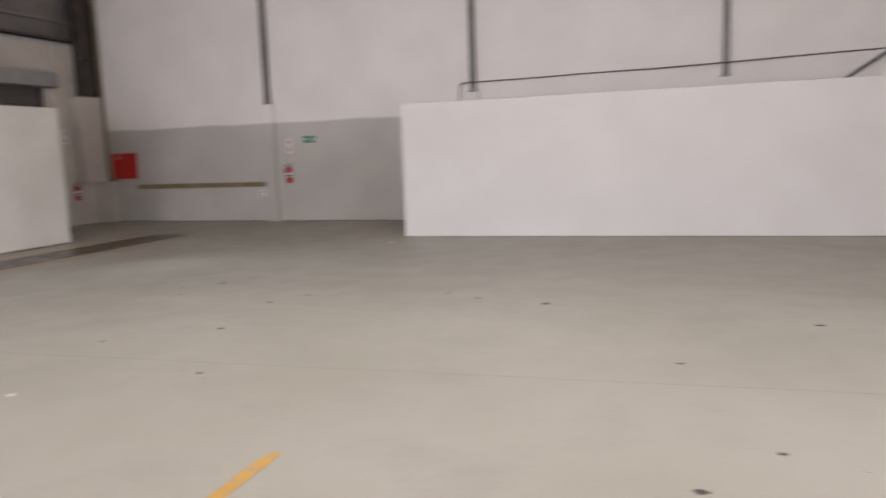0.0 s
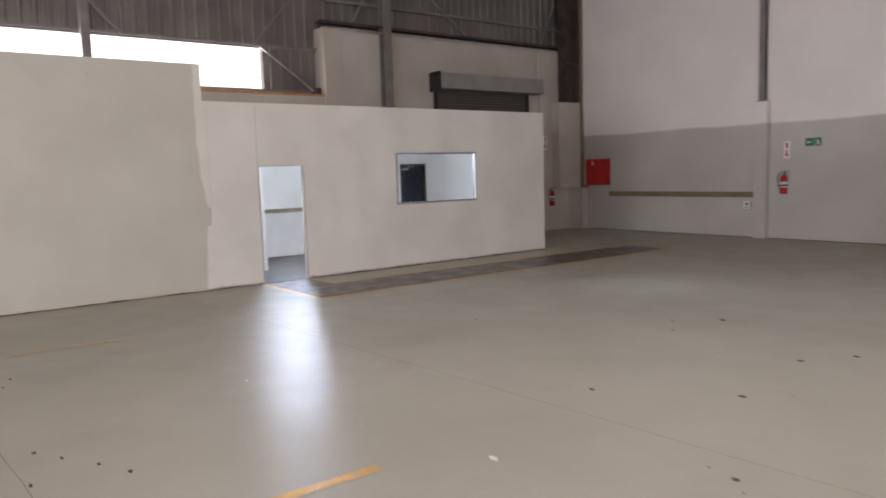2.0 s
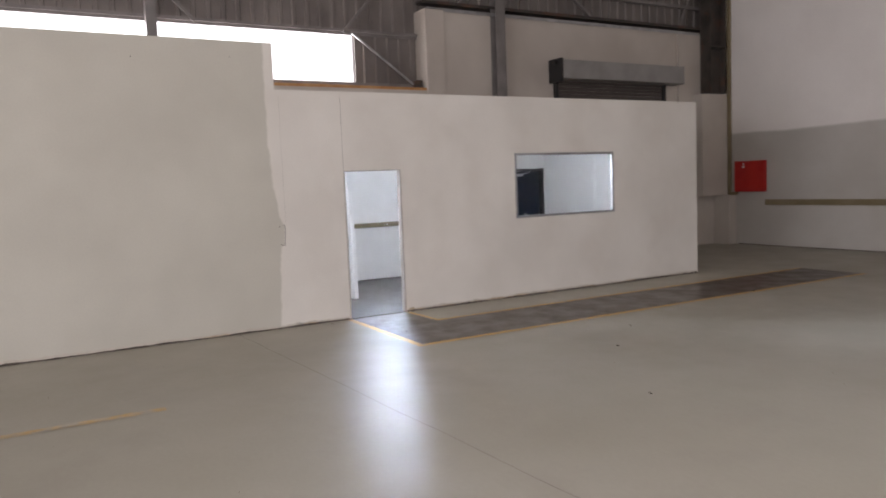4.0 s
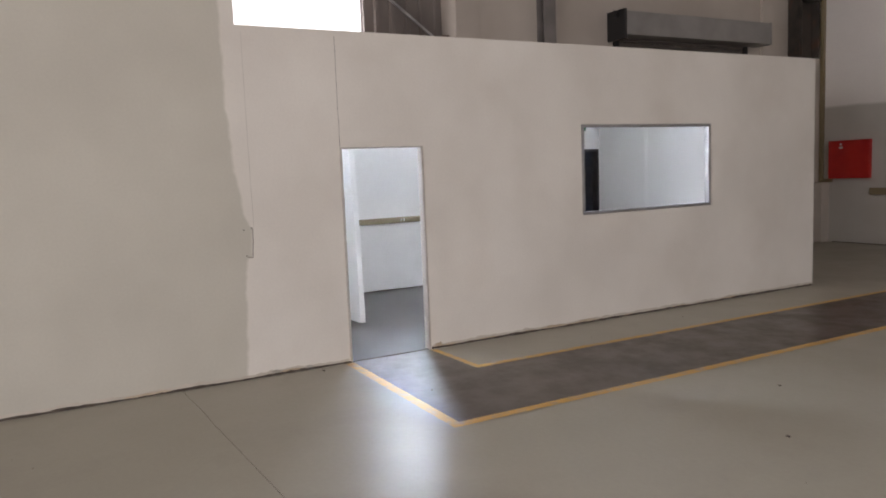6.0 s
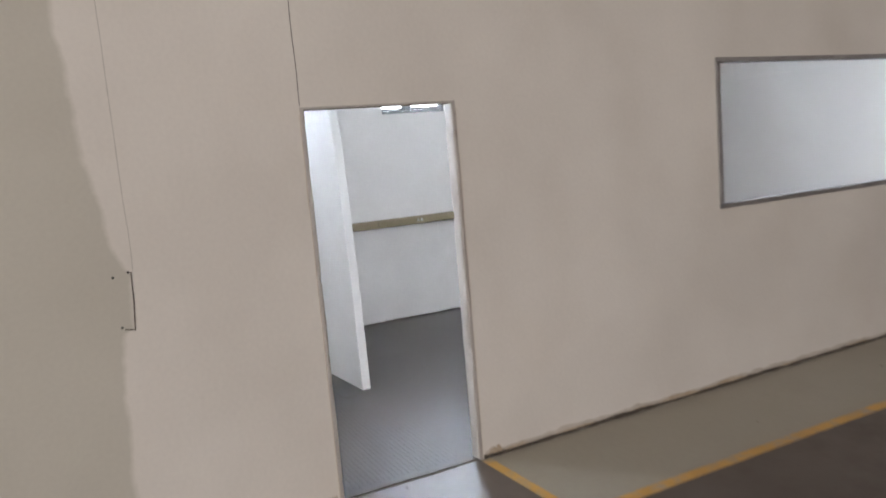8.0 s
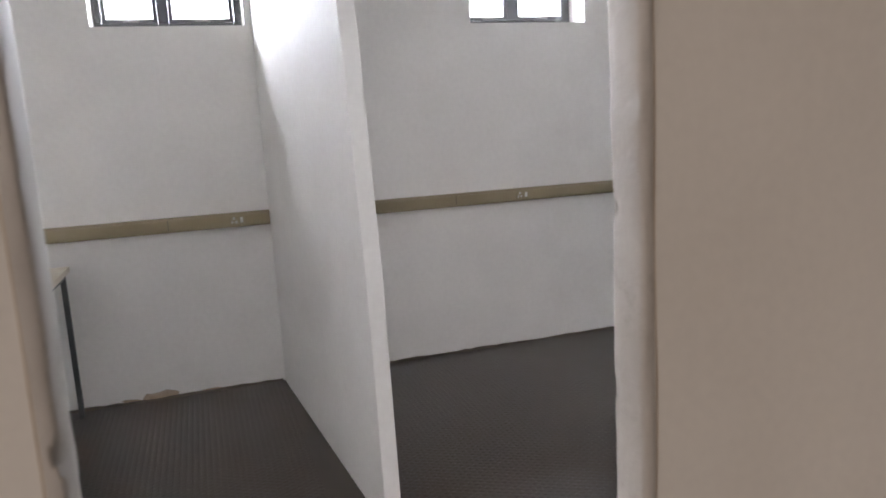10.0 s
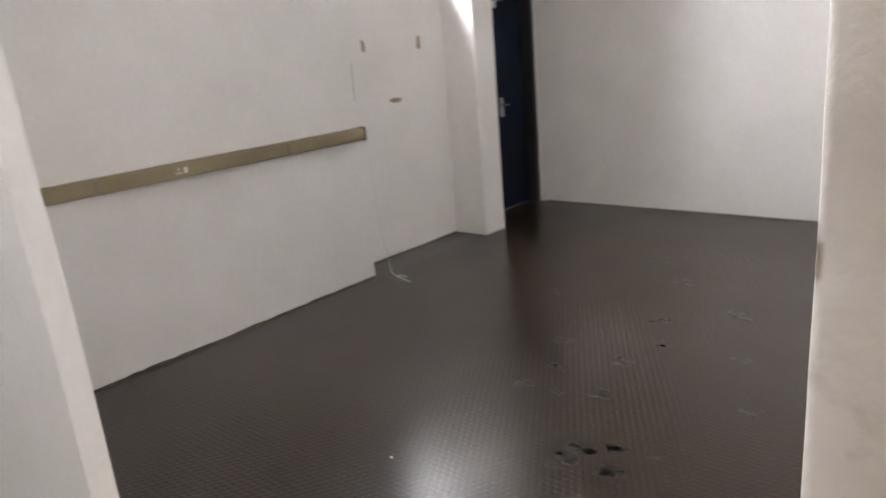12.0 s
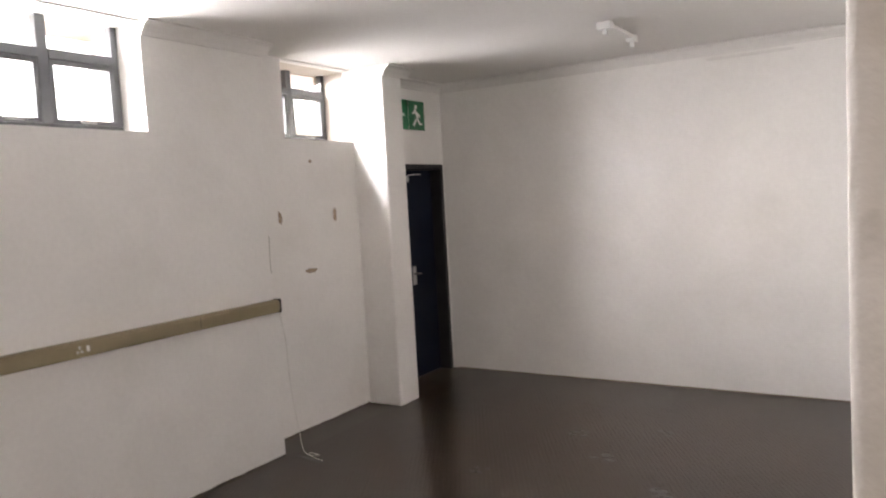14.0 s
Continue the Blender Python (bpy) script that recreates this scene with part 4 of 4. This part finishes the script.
# ---- plaster chips, nails and marks in the office ----
niche = bpy.data.objects["wall_west_niche"]
for y, z, ry, rz in ((4.755, 1.667, 0.024, 0.055), (4.128, 1.672, 0.020, 0.05), (4.50, 2.10, 0.018, 0.012)):
    part("plaster_chip", wall_blotch("x", NICHE + 0.0002, y, z, ry, rz, rng, 0.0015, 12, 0.7), M_CHIP, niche, "bare brown chip in the plaster")
part("plaster_chip", wall_blotch("x", NICHE + 0.0002, 4.43, 1.242, 0.075, 0.024, rng, 0.0018, 14, 0.8), M_CHIP, niche, "bare brown chip in the plaster")
end_wall = bpy.data.objects["wall_office_north"]
part("bracket", block(-1.35, -0.70, OFFICE_N - 0.018, OFFICE_N - 0.0006, 2.745, 2.765, 0.002), M_CEILING, end_wall, "thin painted batten under the cornice")
part("grime_shade", bar((-3.86, OFFICE_N - 0.003, 0.010), (-0.11, OFFICE_N - 0.003, 0.010), 0.006, 0.010), M_FOOT, end_wall, "dark grime and shadow line along the foot")

part("crack", ribbon([(PIER, 3.755, 1.30), (PIER, 3.748, 1.38), (PIER, 3.752, 1.47), (PIER, 3.756, 1.56)], 0.006, 0.0012, "x"), M_STAIN, bpy.data.objects["wall_west_pier"], "hairline crack at the corner")

# ---- green escape sign above the blue door ----
def escape_sign(name, centre, wide, high, normal, label, arrow_first):
    """Two square green fields, each with a plain white sign shape."""
    x, y, z = centre
    s = thing(name, x, y, z, label, "sign")

    def put(pname, a0, a1, b0, b1, d0, d1, m, lab="", parent=s, turn=0.0):
        bm = block(-abs(a1 - a0) / 2, abs(a1 - a0) / 2, d0, d1, -abs(b1 - b0) / 2, abs(b1 - b0) / 2, 0.0)
        if turn:
            bmesh.ops.rotate(bm, cent=(0, 0, 0), matrix=Matrix.Rotation(radians(turn), 3, "Y"), verts=bm.verts)
        bmesh.ops.translate(bm, vec=((a0 + a1) / 2, 0, (b0 + b1) / 2), verts=bm.verts)
        if normal == "x":
            bmesh.ops.transform(bm, matrix=Matrix(((0, -1, 0, 0), (1, 0, 0, 0), (0, 0, 1, 0), (0, 0, 0, 1))), verts=bm.verts)
        bmesh.ops.translate(bm, vec=(x, y, z), verts=bm.verts)
        return part(pname, bm, m, parent, lab)

    h, w = high / 2, wide / 2
    left = put("field", -w, -0.006, -h, h, -0.004, 0.0, M_GREEN, "green field")
    right = put("field", 0.006, w, -h, h, -0.004, 0.0, M_GREEN, "green field")
    u = high
    ac, dc = (-w / 2, w / 2)
    # arrow
    put("arrow", ac - 0.26 * u, ac + 0.26 * u, -0.045 * u, 0.045 * u, -0.0055, -0.0042, M_WHITE, "white arrow shaft", left)
    tip = ac - 0.26 * u
    put("arrow", tip - 0.02 * u, tip + 0.24 * u, 0.05 * u, 0.14 * u, -0.0060, -0.0056, M_WHITE, "white arrow head", left, -40)
    put("arrow", tip - 0.02 * u, tip + 0.24 * u, -0.14 * u, -0.05 * u, -0.0060, -0.0056, M_WHITE, "white arrow head", left, 40)
    # plain doorway mark: slanted strokes
    for a_, b_, l_, t_, an in ((-0.02, 0.30, 0.13, 0.13, 0), (-0.02, 0.07, 0.36, 0.11, 60), (-0.16, 0.10, 0.22, 0.07, -25), (0.13, 0.03, 0.20, 0.07, 35), (-0.12, -0.24, 0.32, 0.08, -50), (0.12, -0.20, 0.24, 0.08, 55), (0.24, -0.28, 0.16, 0.07, 0)):
        put("mark", dc + (a_ - l_ / 2) * u, dc + (a_ + l_ / 2) * u, (b_ - t_ / 2) * u, (b_ + t_ / 2) * u, -0.0060 - 0.0003 * abs(a_), -0.0045, M_WHITE, "plain white stroke", right, an)


escape_sign("exit_sign", (-3.9293, 5.865, 2.545), 0.54, 0.275, "x", "green and white escape sign above the blue door", True)
escape_sign("exit_sign", (3.65, NORTH - 0.0005, 2.29), 0.37, 0.185, "y", "green and white escape sign on the hall wall", True)


# ---- fire gear ----
def extinguisher(x, y, z, normal, label):
    """A red dry-powder extinguisher hung on a bracket: body, neck, valve, levers, hose, nozzle, label band."""
    ex = thing("fire_extinguisher", x, y, z, label, "fire extinguisher", "fire extinguishers")
    nx, ny = (1, 0) if normal == "x" else (0, -1)
    cx, cy = x + nx * 0.10, y + ny * 0.10
    part("body", lathe([(0.055, 0.0), (0.078, 0.012), (0.082, 0.03), (0.082, 0.36), (0.074, 0.40), (0.050, 0.435), (0.026, 0.45), (0.024, 0.47)], 24, (cx, cy, z)), M_RED, ex, "glossy red cylinder", True)
    part("label_band", lathe([(0.0826, 0.16), (0.0832, 0.165), (0.0832, 0.285), (0.0826, 0.29)], 24, (cx, cy, z)), M_WHITE, ex, "pale instruction label")
    part("label_band", lathe([(0.0834, 0.19), (0.0838, 0.192), (0.0838, 0.225), (0.0834, 0.227)], 24, (cx, cy, z)), M_NAVY, ex, "dark print on the label")
    part("valve", lathe([(0.022, 0.4702), (0.03, 0.475), (0.03, 0.505), (0.015, 0.515)], 16, (cx, cy, z)), M_BLACK, ex, "black valve head")
    tx, ty = -ny, nx
    bm = bar((cx - tx * 0.02, cy - ty * 0.02, z + 0.52), (cx + tx * 0.12, cy + ty * 0.12, z + 0.545), 0.022, 0.012)
    part("lever", bm, M_BLACK, ex, "black squeeze lever")
    part("gauge", rod((cx + nx * 0.03, cy + ny * 0.03, z + 0.49), (cx + nx * 0.045, cy + ny * 0.045, z + 0.49), 0.016, 14), M_WHITE, ex, "round pressure gauge")
    s = -1
    hose = [(cx + s * tx * 0.03, cy + s * ty * 0.03, z + 0.50), (cx + s * tx * 0.10, cy + s * ty * 0.10, z + 0.505), (cx + s * tx * 0.155, cy + s * ty * 0.155, z + 0.43), (cx + s * tx * 0.15, cy + s * ty * 0.15, z + 0.28), (cx + s * tx * 0.11, cy + s * ty * 0.11, z + 0.17), (cx + s * tx * 0.09, cy + s * ty * 0.09, z + 0.12)]
    tube_path("hose", hose, 0.011, M_BLACK, ex, "black rubber hose")
    part("bracket", block(min(x, x + nx * 0.02) - abs(ny) * 0.03, max(x, x + nx * 0.02) + abs(ny) * 0.03, min(y, y + ny * 0.02) - abs(nx) * 0.03, max(y, y + ny * 0.02) + abs(nx) * 0.03, z + 0.25, z + 0.47), M_GALV, ex, "metal wall bracket")


extinguisher(3.02, NORTH - 0.001, 1.09, "y", "red fire extinguisher hung on the hall wall")
extinguisher(WEST, 10.85, 0.74, "x", "red fire extinguisher hung in the hall corner")


def fire_sign(x, y, z, normal, label):
    s = thing("fire_sign", x, y, z, label, "sign", "fire signs")

    def plate(a0, a1, b0, b1, d0, d1, m, name, lab):
        bm = block(x + d0, x + d1, y + a0, y + a1, z + b0, z + b1) if normal == "x" else block(x + a0, x + a1, y - d1, y - d0, z + b0, z + b1)
        part(name, bm, m, s, lab)

    plate(-0.075, 0.075, -0.20, 0.20, 0.0, 0.004, M_WHITE, "panel", "pale plastic panel")
    plate(-0.028, 0.028, 0.04, 0.17, 0.0045, 0.006, M_RED, "symbol", "red upright bar")
    plate(-0.018, 0.018, -0.10, 0.00, 0.0045, 0.006, M_RED, "arrow", "red arrow shaft")
    bm = bmesh.new()
    pts = [(-0.055, -0.09), (0.055, -0.09), (0.0, -0.18)]
    vs = [bm.verts.new((x + 0.0065, y + a_, z + b_) if normal == "x" else (x + a_, y - 0.0065, z + b_)) for a_, b_ in pts]
    f = bm.faces.new(vs)
    r = bmesh.ops.extrude_face_region(bm, geom=[f])
    for v in r["geom"]:
        if isinstance(v, bmesh.types.BMVert):
            v.co += Vector((-0.002, 0, 0)) if normal == "x" else Vector((0, 0.002, 0))
    bmesh.ops.recalc_face_normals(bm, faces=bm.faces)
    part("arrow", bm, M_RED, s, "red arrow head")


fire_sign(3.03, NORTH - 0.0005, 2.13, "y", "white and red fire point sign above the extinguisher")
fire_sign(WEST + 0.061, 10.62, 2.62, "x", "white and red fire point sign in the hall corner")

cab = thing("red_panel", -2.70, NORTH, 1.32, "plain red metal cabinet on the hall wall", "cabinet")
part("body", block(-3.14, -2.28, NORTH - 0.10, NORTH - 0.001, 1.325, 2.095, 0.006), M_RED, cab)
part("door", block(-3.125, -2.295, NORTH - 0.112, NORTH - 0.101, 1.34, 2.08, 0.004), M_RED, cab)
part("lock", rod((-2.86, NORTH - 0.113, 2.02), (-2.86, NORTH - 0.120, 2.02), 0.022, 16), M_PALE, cab, "pale round lock")
part("notice", block(-2.90, -2.82, NORTH - 0.115, NORTH - 0.1125, 1.93, 1.97), M_PALE, cab, "small pale sticker")

# ---- roller shutter on the window wall ----
sh = thing("roller_shutter", WEST, 8.3, 0, "closed brown roller shutter under a grey steel hood", "roller shutter")
part("hood", block(WEST + 0.005, -3.24, 6.50, 10.18, 4.0, 4.40, 0.012), M_HOOD, sh, "grey sheet steel hood")
part("end_plate", block(WEST + 0.004, -3.22, 6.44, 6.495, 3.93, 4.43, 0.006), M_BLACK, sh, "black end plate")
part("end_plate", block(WEST + 0.004, -3.235, 10.185, 10.22, 3.99, 4.41, 0.006), M_HOOD, sh, "grey end plate")
part("chain_wheel", rod((-3.40, 6.43, 4.36), (-3.40, 6.37, 4.36), 0.06, 18), M_BLACK, sh, "black chain wheel")
for y in (6.60, 9.92):
    part("guide_rail", block(WEST + 0.002, WEST + 0.085, y - 0.04, y + 0.04, 0.002, 4.0, 0.004), M_BLACK, sh, "black guide rail")
slat_bm = bmesh.new()
prof = [(0, 0), (0.012, 0.008), (0.018, 0.030), (0.012, 0.060), (0, 0.072)]
va = [slat_bm.verts.new((x, -1.60, z)) for x, z in prof]
vb = [slat_bm.verts.new((x, 1.60, z)) for x, z in prof]
for k in range(len(prof) - 1):
    slat_bm.faces.new((va[k], va[k + 1], vb[k + 1], vb[k]))
r_ = bmesh.ops.extrude_face_region(slat_bm, geom=slat_bm.faces[:])
for v in r_["geom"]:
    if isinstance(v, bmesh.types.BMVert):
        v.co.x -= 0.004
bmesh.ops.recalc_face_normals(slat_bm, faces=slat_bm.faces)
slat_me = mesh_of("slat", slat_bm, M_SLAT)
for k in range(53):
    s = new("slat", slat_me)
    s.parent = sh
    s.matrix_parent_inverse = sh.matrix_basis.inverted()
    s.matrix_basis = pose(WEST + 0.03, 8.26, 0.02 + 0.0755 * k)

# ---- desk in the south room ----
dk = thing("desk", -3.1, -1.25, 0, "pale laminate desk on thin black steel legs", "desk")
part("desktop", block(-3.64, -2.52, -1.95, -0.55, 0.868, 0.90, 0.004), M_DESK, dk, "pale wood-grain laminate top")
part("cable_cutout", block(-2.86, -2.62, -1.0, -0.72, 0.9004, 0.9024, 0.0008), M_BLACK, dk, "dark cable cut-out")
for x in (-3.60, -2.56):
    for y in (-1.91, -0.585):
        part("leg", block(x - 0.014, x + 0.014, y - 0.014, y + 0.014, 0.004, 0.868, 0.002), M_BLACK, dk)
for y in (-1.91, -0.585):
    part("rail", block(-3.586, -2.574, y - 0.012, y + 0.012, 0.835, 0.867, 0.002), M_BLACK, dk)

# ---- cable and brace on the hall's far wall ----
cb = [(8.10, NORTH - 0.02, 3.1), (8.12, NORTH - 0.02, 3.54), (8.3, NORTH - 0.17, 3.55), (10.0, NORTH - 0.03, 3.565), (11.5, NORTH - 0.03, 3.60), (13.0, NORTH - 0.03, 3.60), (14.4, NORTH - 0.17, 3.62), (16.0, NORTH - 0.03, 3.68), (17.8, NORTH - 0.03, 3.72), (20.4, NORTH - 0.17, 3.75), (21.9, NORTH - 0.03, 3.78)]
tagged(tube_path("wall_cable", cb, 0.017, M_DARKSTEEL), "dark cable strung along the hall wall", "cable")
tagged(part("wall_brace", bar((16.6, NORTH - 0.06, 2.85), (20.3, NORTH - 0.06, 5.3), 0.07, 0.07), M_DARKSTEEL), "dark diagonal steel brace on the hall wall", "brace", kind="structure")

# ---- debris, stains and scuffs ----
DEBRIS = ((3.5, 1.63, .02), (4.97, .61, .018), (7.11, 2.65, .045), (2.08, 5.72, .03), (6.72, 2.22, .02), (7.03, 1.79, .018), (7.89, -.57, .025), (3.94, -4.34, .025), (4.21, -4.43, .02), (12.08, 1.97, .055), (14.94, 1.38, .045), (8.83, .15, .035), (13.63, -.21, .025), (11.21, 2.17, .03), (10.73, 2.4, .025), (8.62, 1.51, .03), (13.75, -2.59, .05), (14.22, -1.97, .03), (2.77, 2.52, .016), (.06, .34, .012), (.12, -.33, .02), (1.25, .21, .012), (6.27, -4.48, .03), (6.79, -4.18, .025), (7.06, -4.05, .025), (6.87, -4.59, .028), (8.9, 2.02, .03), (9.64, -1.32, .035), (6.5, -4.35, .02))
for x, y, r in DEBRIS:
    bm = sheet(blotch(x, y, r * 0.8, r * 0.45, rng, 9, 0.9), 0.0005, 0.006 + 0.08 * r)
    tagged(part("debris_flake", bm, M_SPECK), "small dark flake lying on the hall floor", "debris", "floor debris")
for x, y, r in ((8.45, -2.17, .032), (5.6, -2.66, .022), (7.89, 7.42, .05), (-1.9, 2.0, .006)):
    bm = sheet(blotch(x, y, r * 1.1, r * 0.7, rng, 9, 0.8), 0.0005 if x > 0 else 0.004, 0.009)
    tagged(part("debris_flake", bm, M_PALE), "small pale flake lying on the floor", "debris", "floor debris")
bm = bmesh.new()
for _ in range(90):
    x, y = rng.uniform(0.4, 17), rng.uniform(-8, 8)
    r = rng.uniform(0.003, 0.008)
    f = bm.faces.new([bm.verts.new((px, py, 0.0012)) for px, py in blotch(x, y, r * 1.4, r, rng, 6, 0.9)])
tagged(part("floor_grit", bm, M_SPECK), "scattered fine dark grit on the hall floor", "grit", kind="stuff")
for x, y, r in ((-1.77, 2.85, .05), (-1.41, 2.94, .05), (-1.1, 2.37, .05), (-1.29, 2.32, .045), (-.69, 2.18, .06), (-2.34, 4.08, .05), (-1.41, 3.62, .06), (-1.18, 2.52, .05), (-1.62, 2.86, .04), (-1.0, 2.55, .03), (-1.75, 3.1, .05), (-1.9, 3.4, .04), (-1.2, 4.2, .06), (-1.7, 4.6, .06), (-0.8, 3.1, .04), (-2.0, 5.0, .06), (-1.28, 2.45, .06), (-1.5, 3.3, .05), (-1.55, 3.9, .05), (-1.0, 3.6, .04), (-1.45, 5.2, .05)):
    for _ in range(6):
        part("scuff", sheet(blotch(x + rng.uniform(-1, 1) * r, y + rng.uniform(-1, 1) * r, r * rng.uniform(.25, .7), r * rng.uniform(.2, .5), rng, 10, 0.9), 0.0036, 0.0050), M_SCUFF, office_floor, "black scuff mark")

# ---- studs of the rubber floor ----
def studs(x0, x1, y0, y1, pitch, r, h, z):
    xs, ys = np.arange(x0, x1, pitch), np.arange(y0, y1, pitch * 0.866)
    gx, gy = np.meshgrid(xs, ys)
    gx = gx + (np.arange(len(ys)) % 2)[:, None] * pitch / 2
    c = np.stack([gx.ravel(), gy.ravel()], -1)
    inside = ~((c[:, 0] < -3.61) & (c[:, 1] > 5.05) & (c[:, 1] < 5.37)) & ~((c[:, 0] < -1.66) & (c[:, 1] > 0.58) & (c[:, 1] < 0.86))
    c = c[inside]
    k = 8
    ang = np.arange(k) * 2 * np.pi / k
    ring = np.stack([np.cos(ang), np.sin(ang)], -1)
    low = np.concatenate([c[:, None] + ring[None] * r, np.full((len(c), k, 1), z)], -1)
    top = np.concatenate([c[:, None] + ring[None] * r * 0.82, np.full((len(c), k, 1), z + h)], -1)
    v = np.concatenate([low, top], 1).reshape(-1, 3)
    side = np.array([[i, (i + 1) % k, k + (i + 1) % k, k + i] for i in range(k)])
    base = (np.arange(len(c)) * 2 * k)[:, None, None]
    quads = (side[None] + base).reshape(-1, 4).tolist()
    caps = (np.arange(k, 2 * k)[None] + base[:, :, 0]).tolist()
    me = bpy.data.meshes.new("studs")
    me.from_pydata(v.tolist(), [], quads + caps)
    me.materials.append(M_RUBBER)
    return tagged(new("rubber_studs", me), kind="stuff")


stud_field = studs(-3.69, -0.10, -1.6, 6.42, 0.034, 0.0125, 0.0010, 0.0034)
stud_field.parent = office_floor
stud_field["label"] = "rows of low round studs"
